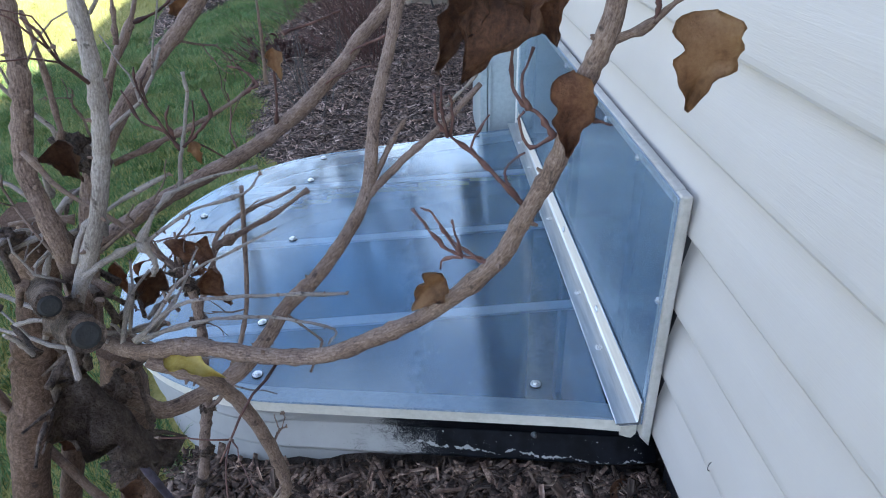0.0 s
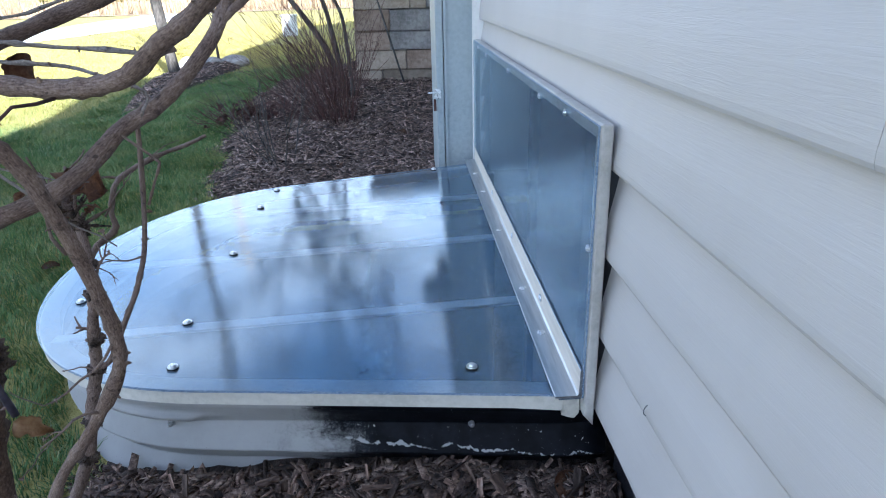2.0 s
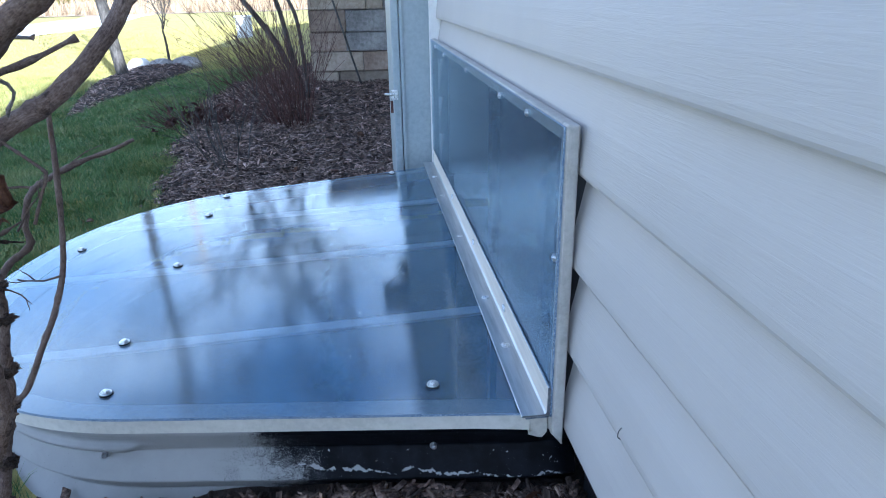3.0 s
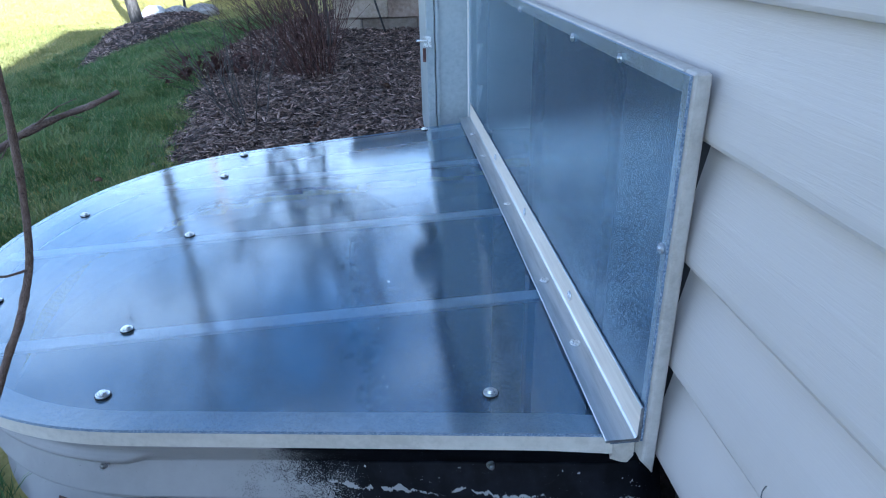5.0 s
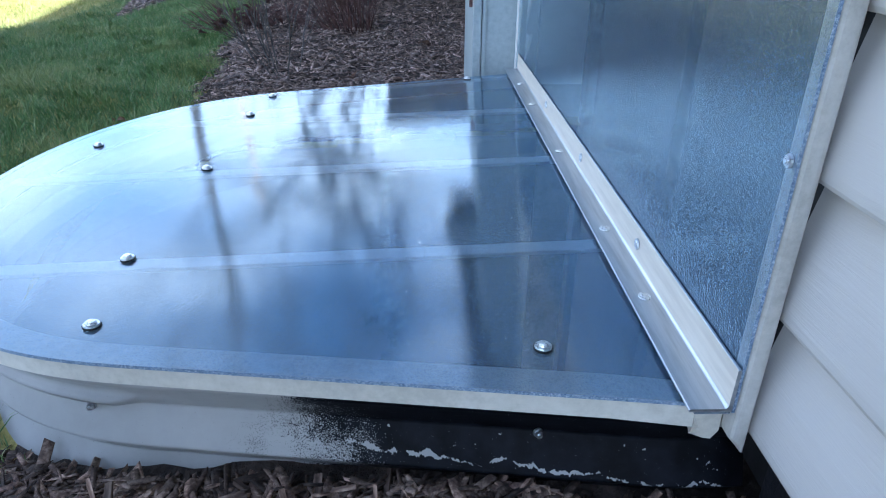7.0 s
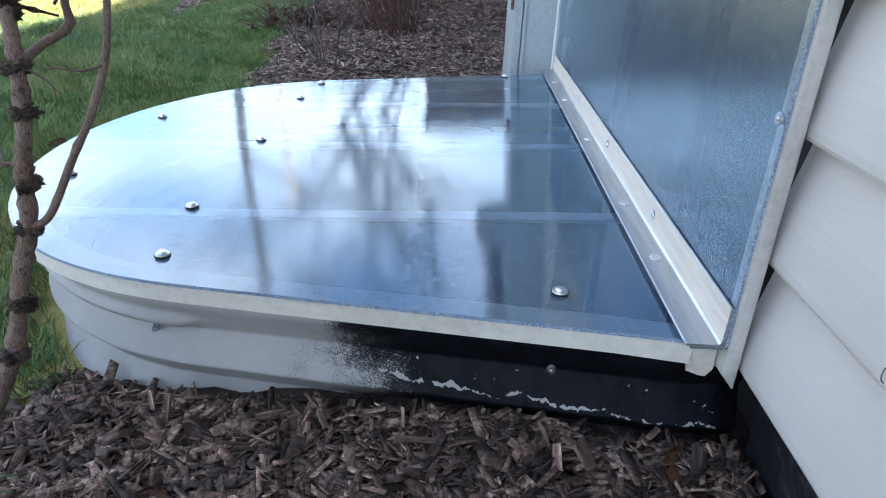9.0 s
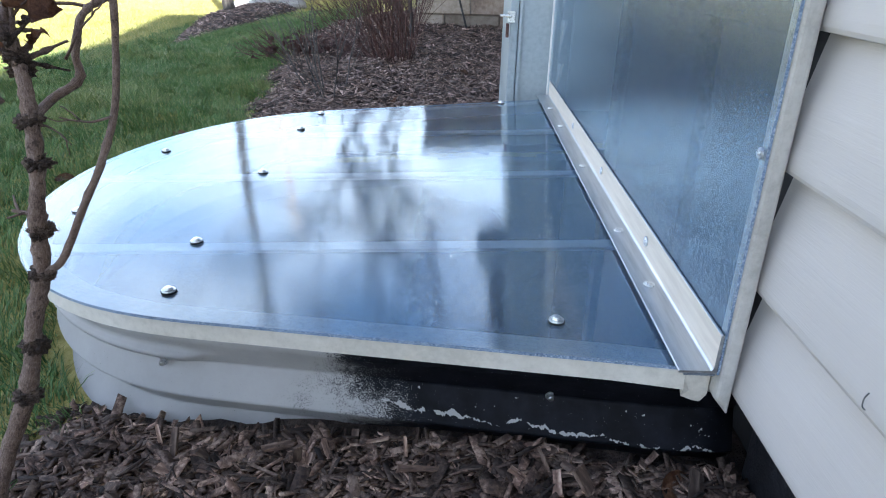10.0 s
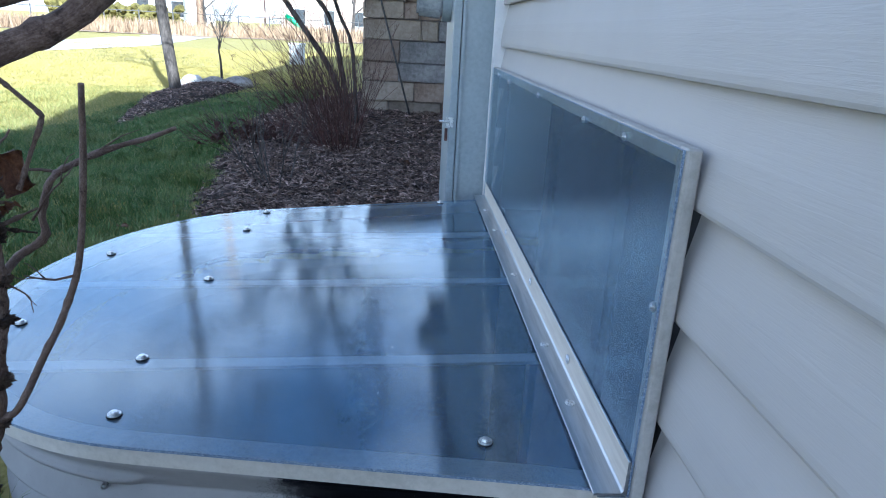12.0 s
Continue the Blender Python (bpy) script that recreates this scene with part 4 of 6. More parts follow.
limb("side_branch", [(-0.388, -1.024, 0.857), (-0.362, -1.0, 0.90), (-0.35, -0.99, 0.915)], 0.0028, 0.0015, nodes=0.3, n=6)
limb("limb", [CROWN, (-0.633, -1.05, 0.815), (-0.584, -1.0, 0.842), (-0.546, -0.98, 0.858), (-0.471, -0.945, 0.892), (-0.411, -0.92, 0.942), (-0.392, -0.91, 0.965), (-0.362, -0.9, 0.996), (-0.33, -0.88, 1.05)], 0.0072, 0.0062, nodes=0.18)
limb("limb", [(-0.575, -1.17, 0.84), (-0.528, -1.19, 0.918), (-0.512, -1.19, 0.96), (-0.503, -1.19, 0.997), (-0.5, -1.19, 1.034), (-0.502, -1.19, 1.08)], 0.0048, 0.0040, M_BARK_PALE, 0.2)
limb("limb", [CROWN, (-0.561, -1.17, 0.90), (-0.572, -1.16, 0.949), (-0.566, -1.15, 0.987), (-0.565, -1.14, 1.023), (-0.565, -1.13, 1.08)], 0.0060, 0.0052, nodes=0.22)
limb("limb", [CROWN, (-0.575, -1.10, 0.90), (-0.553, -1.08, 0.945), (-0.533, -1.05, 0.976), (-0.509, -1.03, 1.002), (-0.47, -1.0, 1.05)], 0.0060, 0.0050, nodes=0.2)
# drooping cane and the violet one
limb("cane", [(-0.52, -1.19, 0.826), (-0.489, -1.185, 0.804), (-0.474, -1.17, 0.766), (-0.469, -1.14, 0.684), (-0.472, -1.127, 0.619), (-0.514, -1.11, 0.55), (-0.561, -1.1, 0.486), (-0.60, -1.09, 0.40)], 0.0054, 0.0046, nodes=0.35)
limb("cane", [(-0.575, -1.175, 0.745), (-0.568, -1.17, 0.73), (-0.554, -1.16, 0.662), (-0.543, -1.15, 0.593)], 0.0032, 0.0026, M_PURPLE, 0.2)
limb("cane", [(-0.69, -1.10, 0.78), (-0.74, -1.06, 0.70), (-0.72, -1.02, 0.52), (-0.66, -1.02, 0.40)], 0.006, 0.004, nodes=0.4)
for at, way, ln in (((-0.47, -1.135, 0.64), (-0.6, -0.1, -0.6), 0.06), ((-0.500, -1.118, 0.57), (-0.7, -0.1, 0.2), 0.05), ((-0.470, -1.14, 0.69), (0.5, -0.1, 0.4), 0.03)):
    part("twig", grow(bmesh.new(), at, way, ln, 0.0013, 1, rng, 0.7, 2, 0.3, 6), M_BARK, near_shrub).matrix_parent_inverse = inv_s
for ob in [o for o in near_shrub.children if o.name.startswith("limb")]:
    for v in rng.sample(list(ob.data.vertices), 3):
        if v.co.x < -0.42 and v.co.z > 0.82:
            part("twig", grow(bmesh.new(), v.co, v.normal + Vector((0, 0, 0.7)), rng.uniform(0.035, 0.07), 0.0011, 1, rng, 0.8, 3, 0.25, 6), rng.choice((M_BARK, M_TWIG_RED, M_BARK_PALE)), near_shrub).matrix_parent_inverse = inv_s
# cut stump and burls in the crown
for at, r in (((-0.560, -1.185, 0.865), 0.009), ((-0.59, -1.15, 0.83), 0.014), ((-0.61, -1.12, 0.79), 0.016), ((-0.565, -1.16, 0.775), 0.012), ((-0.60, -1.16, 0.90), 0.012), ((-0.575, -1.10, 0.935), 0.017), ((-0.56, -1.105, 0.93), 0.012), ((-0.657, -1.022, 0.562), 0.034), ((-0.648, -1.03, 0.60), 0.026)):
    bm = bmesh.new()
    bmesh.ops.create_icosphere(bm, subdivisions=4, radius=r * 0.72)
    for v in bm.verts:
        v.co *= 1 + 0.6 * noise.noise(v.co * 130 + Vector(at) * 40) + 0.45 * noise.noise(v.co * 380 + Vector(at) * 40)
    bmesh.ops.translate(bm, verts=bm.verts, vec=at)
    part("burl", bm, M_BURL, near_shrub, smooth=True).matrix_parent_inverse = inv_s
for k in range(64):
    c = Vector((rng.gauss(-0.585, 0.022), rng.gauss(-1.14, 0.022), rng.gauss(0.83, 0.05)))
    d = Vector((rng.gauss(0, 1), rng.gauss(-0.4, 1), rng.gauss(0.3, 1))).normalized() * rng.uniform(0.018, 0.05)
    limb("stub", [c, c + d * 0.5 + Vector((0, 0, 0.003)), c + d], rng.uniform(0.0014, 0.0036), rng.uniform(0.0007, 0.0018), rng.choice((M_BARK, M_BURL, M_BARK_PALE)), 0.5, 7, 4, 0.2)
for root, tip, r in (((-0.585, -1.16, 0.840), (-0.5365, -1.215, 0.866), 0.0105), ((-0.590, -1.16, 0.865), (-0.5545, -1.21, 0.884), 0.0082)):
    root, tip = Vector(root), Vector(tip)
    stub = part("pruned_stub", branch(bmesh.new(), [root, root.lerp(tip, 0.6), tip], r * 1.1, r, rng, 4, 14, 0.12), M_BURL, near_shrub, "stub with a dark cut end")
    stub.matrix_parent_inverse = inv_s
    bm = cyl_bm(r * 0.78, r * 0.6, 0.0002, 0.0012, 16)
    bmesh.ops.transform(bm, matrix=Matrix.Translation(tip) @ (tip - root).to_track_quat("Z", "Y").to_matrix().to_4x4(), verts=bm.verts)
    part("cut_face", bm, M_RUBBER, stub)
# fine twigs, dried flower stalks and short shoots
TWIG_BARK = {"p": M_BARK_PALE, "b": M_BARK, "r": M_TWIG_RED}
TWIG_NAME = {"p": "twig", "b": "shoot", "r": "flower_stalk"}
for kind, r, pts in (
    ('p', 0.0022, [(-0.529, -1.18, 0.834), (-0.501, -1.172, 0.855), (-0.474, -1.165, 0.855), (-0.45, -1.158, 0.851), (-0.392, -1.15, 0.845)]),
    ('p', 0.0019, [(-0.529, -1.18, 0.834), (-0.491, -1.176, 0.844), (-0.463, -1.172, 0.844), (-0.435, -1.168, 0.839), (-0.402, -1.164, 0.825), (-0.408, -1.16, 0.809)]),
    ('p', 0.0024, [(-0.545, -1.19, 0.9), (-0.538, -1.183, 0.917), (-0.522, -1.177, 0.929), (-0.484, -1.17, 0.947)]),
    ('b', 0.0022, [(-0.564, -1.17, 0.964), (-0.547, -1.173, 0.94), (-0.521, -1.177, 0.922), (-0.507, -1.18, 0.908)]),
    ('p', 0.0021, [(-0.507, -1.18, 0.908), (-0.499, -1.172, 0.922), (-0.486, -1.165, 0.933), (-0.459, -1.158, 0.94), (-0.438, -1.15, 0.941)]),
    ('p', 0.0016, [(-0.506, -1.18, 0.906), (-0.492, -1.17, 0.913), (-0.477, -1.16, 0.919), (-0.45, -1.15, 0.923), (-0.44, -1.14, 0.932)]),
    ('p', 0.0034, [(-0.541, -1.19, 0.891), (-0.524, -1.185, 0.901), (-0.507, -1.18, 0.908)]),
    ('p', 0.003, [(-0.507, -1.18, 0.908), (-0.502, -1.18, 0.893), (-0.506, -1.18, 0.883)]),
    ('p', 0.0018, [(-0.524, -1.17, 0.833), (-0.509, -1.158, 0.856), (-0.496, -1.145, 0.865), (-0.475, -1.132, 0.87), (-0.441, -1.12, 0.882)]),
    ('p', 0.0016, [(-0.522, -1.17, 0.833), (-0.508, -1.145, 0.848), (-0.499, -1.12, 0.869)]),
    ('b', 0.0042, [(-0.532, -1.0, 0.802), (-0.508, -0.983, 0.809), (-0.478, -0.967, 0.82), (-0.449, -0.95, 0.834)]),
    ('p', 0.0016, [(-0.548, -1.15, 0.819), (-0.54, -1.145, 0.849), (-0.538, -1.14, 0.873)]),
    ('p', 0.0014, [(-0.522, -1.15, 0.87), (-0.543, -1.145, 0.845), (-0.543, -1.14, 0.832)]),
    ('p', 0.0022, [(-0.5, -1.12, 0.917), (-0.495, -1.12, 0.937), (-0.483, -1.12, 0.975), (-0.482, -1.12, 0.993)]),
    ('r', 0.0013, [(-0.494, -1.12, 0.941), (-0.502, -1.12, 0.955), (-0.515, -1.12, 0.963), (-0.522, -1.12, 0.983)]),
    ('r', 0.0013, [(-0.499, -1.12, 0.953), (-0.509, -1.12, 0.972), (-0.512, -1.12, 0.987), (-0.511, -1.12, 0.997)]),
    ('r', 0.0012, [(-0.508, -1.12, 0.974), (-0.509, -1.12, 0.986), (-0.502, -1.12, 0.997)]),
    ('r', 0.0013, [(-0.492, -1.12, 0.944), (-0.481, -1.12, 0.954), (-0.47, -1.12, 0.965), (-0.473, -1.12, 0.982)]),
    ('r', 0.0012, [(-0.487, -1.12, 0.949), (-0.482, -1.12, 0.958), (-0.48, -1.12, 0.975)]),
    ('r', 0.0012, [(-0.496, -1.12, 0.949), (-0.499, -1.12, 0.962), (-0.495, -1.12, 0.972)]),
    ('b', 0.003, [(-0.56, -1.08, 0.919), (-0.528, -1.06, 0.928), (-0.484, -1.04, 0.946), (-0.465, -1.02, 0.957)]),
    ('r', 0.0014, [(-0.48, -1.03, 0.947), (-0.468, -1.028, 0.954), (-0.462, -1.025, 0.958), (-0.471, -1.022, 0.968), (-0.484, -1.02, 0.971)]),
    ('r', 0.0013, [(-0.465, -1.02, 0.957), (-0.466, -1.02, 0.963), (-0.476, -1.02, 0.97)]),
    ('b', 0.0038, [(-0.57, -1.06, 0.943), (-0.557, -1.047, 0.98), (-0.547, -1.033, 1.0), (-0.54, -1.02, 1.021)]),
    ('b', 0.0026, [(-0.549, -1.05, 0.996), (-0.548, -1.045, 1.014), (-0.548, -1.04, 1.028)]),
    ('r', 0.0016, [(-0.542, -1.03, 1.007), (-0.528, -1.015, 1.012), (-0.518, -1.0, 1.021)]),
    ('b', 0.0026, [(-0.579, -1.1, 0.945), (-0.577, -1.1, 0.976), (-0.577, -1.1, 1.015), (-0.579, -1.1, 1.029)]),
    ('r', 0.0018, [(-0.471, -0.945, 0.896), (-0.466, -0.948, 0.926), (-0.464, -0.95, 0.952)]),
    ('b', 0.0024, [(-0.461, -1.0, 0.951), (-0.459, -1.0, 0.982), (-0.458, -1.0, 1.015)]),
    ('r', 0.0016, [(-0.401, -0.92, 0.944), (-0.397, -0.92, 0.957), (-0.368, -0.92, 0.968), (-0.363, -0.92, 0.973)]),
    ('r', 0.0016, [(-0.442, -1.0, 0.99), (-0.417, -0.985, 0.995), (-0.4, -0.97, 1.0)]),
    ('r', 0.0016, [(-0.286, -1.247, 0.954), (-0.301, -1.245, 0.97), (-0.31, -1.242, 0.979), (-0.323, -1.24, 0.99)]),
    ('r', 0.0011, [(-0.31, -1.24, 0.978), (-0.312, -1.24, 0.985), (-0.304, -1.24, 0.999)]),
    ('r', 0.0012, [(-0.323, -1.24, 0.99), (-0.328, -1.24, 0.996), (-0.329, -1.24, 1.01)]),
    ('r', 0.0012, [(-0.323, -1.24, 0.989), (-0.326, -1.24, 1.001), (-0.326, -1.24, 1.013)]),
    ('r', 0.0012, [(-0.322, -1.24, 0.99), (-0.321, -1.24, 1.001), (-0.322, -1.24, 1.009)]),
    ('r', 0.0011, [(-0.295, -1.245, 0.965), (-0.297, -1.245, 0.974), (-0.288, -1.245, 0.982)]),
    ('r', 0.0014, [(-0.299, -1.24, 0.918), (-0.311, -1.239, 0.922), (-0.323, -1.238, 0.926), (-0.331, -1.236, 0.934), (-0.342, -1.235, 0.95)]),
    ('r', 0.001, [(-0.317, -1.24, 0.924), (-0.325, -1.238, 0.935), (-0.332, -1.237, 0.948), (-0.338, -1.235, 0.95)]),
    ('r', 0.001, [(-0.318, -1.24, 0.926), (-0.321, -1.238, 0.938), (-0.322, -1.235, 0.943)]),
    ('r', 0.001, [(-0.308, -1.24, 0.922), (-0.321, -1.238, 0.931), (-0.328, -1.235, 0.94)]),
    ('r', 0.0012, [(-0.317, -1.238, 0.922), (-0.326, -1.235, 0.92), (-0.329, -1.232, 0.912)]),
    ('r', 0.0014, [(-0.276, -1.252, 0.991), (-0.282, -1.25, 1.0), (-0.292, -1.248, 1.008), (-0.295, -1.247, 1.017), (-0.295, -1.245, 1.034)]),
    ('r', 0.0012, [(-0.288, -1.25, 1.004), (-0.291, -1.248, 1.015), (-0.286, -1.245, 1.03)]),
    ('r', 0.0012, [(-0.275, -1.252, 0.993), (-0.286, -1.251, 0.986), (-0.292, -1.251, 0.998), (-0.29, -1.25, 1.003)]),
    ('r', 0.0012, [(-0.275, -1.255, 0.999), (-0.262, -1.255, 1.0), (-0.251, -1.255, 0.997)]),
    ('b', 0.0026, [(-0.257, -1.26, 1.034), (-0.243, -1.262, 1.041), (-0.231, -1.265, 1.052)]),
    ('r', 0.0012, [(-0.241, -1.263, 1.042), (-0.24, -1.263, 1.048), (-0.242, -1.263, 1.053)]),
    ('p', 0.0014, [(-0.29, -1.2, 1.022), (-0.298, -1.183, 1.012), (-0.308, -1.167, 0.993), (-0.321, -1.15, 0.975)]),
):
    limb(TWIG_NAME[kind], pts, r * 0.78, r * 0.4, TWIG_BARK[kind], 1.0, 7, 4, 0.2, 0.0004)
for at, way in (((-0.6, -1.15, 0.84), (-0.7, 0.0, 0.5)), ((-0.6, -1.14, 0.8), (-0.8, 0.2, 0.1)), ((-0.59, -1.12, 0.9), (-0.5, 0.1, 0.8)), ((-0.57, -1.15, 0.82), (0.6, 0.3, -0.4)), ((-0.58, -1.10, 0.93), (-0.3, 0.1, 0.9)), ((-0.575, -1.10, 0.93), (0.7, 0.2, 0.5))):
    bm = grow(bmesh.new(), at, way, rng.uniform(0.07, 0.12), 0.0019, 1, rng, 0.55, 2, 0.16, 6)
    part("twig", bm, M_BARK_PALE, near_shrub).matrix_parent_inverse = inv_s
# leaf scars and bud knobs along the limbs
BUDS = []
for k in range(4):
    bm = bmesh.new()
    bmesh.ops.create_cone(bm, cap_ends=True, segments=5, radius1=0.0022 - 0.0003 * k, radius2=0.0005, depth=0.0042)
    me = bpy.data.meshes.new("bud")
    bm.to_mesh(me)
    bm.free()
    me.materials.append(M_BARK)
    BUDS.append(me)
for ob in [o for o in near_shrub.children if o.name.startswith(("limb", "cane", "trunk", "twig", "side_branch"))]:
    for v in rng.sample(list(ob.data.vertices), min(len(ob.data.vertices), 13 if ob.name[0] != "t" or ob.name[1] == "r" else 5)):
        bud = new("bud", rng.choice(BUDS))
        s = rng.uniform(0.7, 1.5) * (0.6 if ob.name.startswith(("twig", "side")) else 1.0)
        bud.parent = ob
        bud.matrix_basis = Matrix.Translation(v.co) @ v.normal.to_track_quat("Z", "Y").to_matrix().to_4x4() @ Matrix.Diagonal((s, s, s, 1))
limb("twig", [(-0.455, -1.085, 0.785), (-0.440, -1.092, 0.776), (-0.4265, -1.0985, 0.7675), (-0.4255, -1.0995, 0.764), (-0.4315, -1.10, 0.750), (-0.438, -1.10, 0.735)], 0.0010, 0.0009, M_BARK, 0.5, 7)


def leaf(at, size, turn, material=None, curl=1.0, parent=None, inv=None, seed=0, name="leaf"):
    """A dry curled leaf: pointed oval, folded along its rib, edges rolled."""
    r = random.Random(seed)
    bm = bmesh.new()
    nu, nv = 9, 7
    grid = []
    for i in range(nu):
        u = i / (nu - 1)
        half = 0.40 * math.sin(math.pi * min(1.0, u ** 0.8 * 0.97 + 0.03)) ** 0.8
        row = []
        for j in range(nv):
            v = (j / (nv - 1) - 0.5) * 2
            y = v * half
            z = curl * (0.20 * abs(v) ** 1.8 * half * 2.0 - 0.30 * (u - 0.4) ** 2 + 0.10 * v * u) + r.uniform(-0.012, 0.012) + 0.05 * math.sin(7 * u + 3 * v)
            row.append(bm.verts.new(((u) * size, y * size * (1 - 0.15 * curl * abs(v)), z * size)))
        grid.append(row)
    for i in range(nu - 1):
        for j in range(nv - 1):
            bm.faces.new((grid[i][j], grid[i + 1][j], grid[i + 1][j + 1], grid[i][j + 1])).smooth = True
    bm2 = bmesh.ops.solidify(bm, geom=bm.faces[:], thickness=0.0006)
    bmesh.ops.transform(bm, matrix=Matrix.Translation(at) @ Euler([radians(a) for a in turn]).to_matrix().to_4x4(), verts=bm.verts)
    ob = part(name, bm, material or M_LEAF, parent)
    if inv is not None:
        ob.matrix_parent_inverse = inv
    return ob


def hung_leaf(stem, tip, width, face, material, curl, parent, inv, seed, ruffle=1.0):
    """A dead leaf that hangs from its stalk: heart-shaped base, drawn-out tip, edges curled in."""
    r = random.Random(seed)
    stem, tip = Vector(stem), Vector(tip)
    length = (tip - stem).length
    ax = (tip - stem).normalized()
    az = Vector(face)
    az = (az - ax * az.dot(ax)).normalized()
    ay = az.cross(ax)
    bm = bmesh.new()
    nu, nv = 21, 11
    ph = r.uniform(0, 6)
    grid = []
    for i in range(nu):
        u = i / (nu - 1)
        half = width / 2 * (min(1.0, (u / 0.16)) ** 0.55) * (1 - max(0.0, u - 0.22) ** 1.25 / 0.78 ** 1.25 * 0.97)
        row = []
        for j in range(nv):
            v = (j / (nv - 1) - 0.5) * 2
            ang = v * curl * 1.25
            rr = half / max(0.2, curl * 1.25)
            y, z = math.sin(ang) * rr, (1 - math.cos(ang)) * rr
            z += width * ruffle * (0.07 * math.sin(5 * u + ph + 2.2 * v) + 0.05 * math.sin((11 if ruffle < 2 else 19) * u + 3 * v * ph) * abs(v)) - length * 0.16 * curl * (u - 0.45) ** 2
            z += r.uniform(-0.006, 0.006) * width
            rag = 1 + (0.20 * math.sin(13 * u + ph * 3 + v) + 0.12 * math.sin(27 * u + ph)) * abs(v) ** 2
            row.append(bm.verts.new(stem + ax * (u * length) + ay * y * rag + az * z))
        grid.append(row)
    for i in range(nu - 1):
        for j in range(nv - 1):
            bm.faces.new((grid[i][j], grid[i + 1][j], grid[i + 1][j + 1], grid[i][j + 1])).smooth = True
    bmesh.ops.solidify(bm, geom=bm.faces[:], thickness=0.0005)
    ob = part("leaf", bm, material, parent)
    ob.matrix_parent_inverse = inv
    return ob


CAM_SIDE = (0.05, -0.8, 0.45)
for i, (stem, tip, width, face, mt, curl) in enumerate([
        ((-0.219, -1.27, 1.047), (-0.226, -1.272, 1.007), 0.032, (-0.2, -0.8, 0.4), M_LEAF_TAN, 0.7),
        ((-0.271, -1.262, 1.023), (-0.272, -1.264, 0.985), 0.028, (-0.1, -0.9, 0.3), M_LEAF, 1.1),
        ((-0.292, -1.258, 1.066), (-0.318, -1.262, 1.019), 0.040, (0.1, -0.8, 0.3), M_LEAF, 0.8),
        ((-0.312, -1.255, 1.062), (-0.328, -1.26, 1.024), 0.030, (0.3, -0.8, 0.5), M_LEAF, 1.2),
        ((-0.290, -1.262, 1.062), (-0.280, -1.266, 1.034), 0.026, (-0.2, -0.8, 0.2), M_LEAF, 0.9),
        ((-0.328, -1.232, 0.909), (-0.345, -1.237, 0.889), 0.022, (0.2, -0.9, 0.3), M_LEAF_TAN, 0.8),
        ((-0.510, -1.186, 0.829), (-0.470, -1.198, 0.815), 0.020, (0.0, -0.8, 0.7), M_YLEAF, 0.9),
        ((-0.453, -1.0, 0.979), (-0.448, -1.0, 0.953), 0.016, CAM_SIDE, M_LEAF_TAN, 0.8),
        ((-0.530, -1.12, 0.852), (-0.547, -1.125, 0.822), 0.030, (0.3, -0.7, 0.5), M_LEAF, 1.2),
        ((-0.498, -1.11, 0.845), (-0.486, -1.115, 0.815), 0.032, (-0.3, -0.7, 0.5), M_LEAF, 1.3),
        ((-0.566, -1.13, 0.955), (-0.558, -1.13, 0.926), 0.028, CAM_SIDE, M_LEAF, 1.1),
        ((-0.515, -1.0, 1.018), (-0.513, -1.0, 0.996), 0.024, CAM_SIDE, M_LEAF_TAN, 1.0),
        ((-0.580, -1.186, 0.806), (-0.527, -1.186, 0.727), 0.064, (-0.3, -0.9, 0.2), M_LEAF_GREY, 2.0),
        ((-0.598, -1.17, 0.795), (-0.562, -1.165, 0.735), 0.058, (0.4, -0.8, 0.5), M_LEAF_GREY, 1.7),
        ((-0.622, -1.15, 0.738), (-0.602, -1.15, 0.700), 0.028, CAM_SIDE, M_LEAF, 1.2),
        ((-0.546, -1.15, 0.588), (-0.525, -1.14, 0.570), 0.022, CAM_SIDE, M_LEAF_TAN, 0.9),
        ((-0.571, -1.1, 0.848), (-0.566, -1.1, 0.818), 0.020, CAM_SIDE, M_LEAF, 1.3),
        ((-0.530, -1.0, 0.905), (-0.526, -1.0, 0.884), 0.014, CAM_SIDE, M_LEAF_TAN, 0.9),
        ((-0.60, -1.12, 0.64), (-0.61, -1.12, 0.60), 0.026, CAM_SIDE, M_LEAF, 1.1),
        ((-0.60, -1.14, 0.97), (-0.602, -1.15, 0.945), 0.024, CAM_SIDE, M_LEAF_TAN, 1.0)]):
    hung_leaf(stem, tip, width, face, mt, curl, near_shrub, inv_s, 200 + i, 2.4 if mt is M_LEAF_GREY else 1.0)

limb("leaf_stalk", [(-0.530, -1.0, 0.905), (-0.524, -0.985, 0.893), (-0.515, -0.965, 0.874)], 0.0009, 0.0009, M_TWIG_RED, 0.0, 5, 3)

# second, smaller knobby stem by the well
stem_shrub = thing("shrub", (-0.74, -0.85, 0.12), "single knobby pruned shrub stem with thin bare shoots beside the well", "shrub")
inv_q = Matrix.Translation((0.74, 0.85, -0.12))
rng = random.Random(33)


def shoot(name, pts, r0, r1, nodes=0.3, n=8, steps=6, m=None, knobs=0.1):
    ob = part(name, branch(bmesh.new(), pts, r0, r1, rng, steps, n, knobs, nodes), m or M_BARK, stem_shrub)
    ob.matrix_parent_inverse = inv_q
    return ob


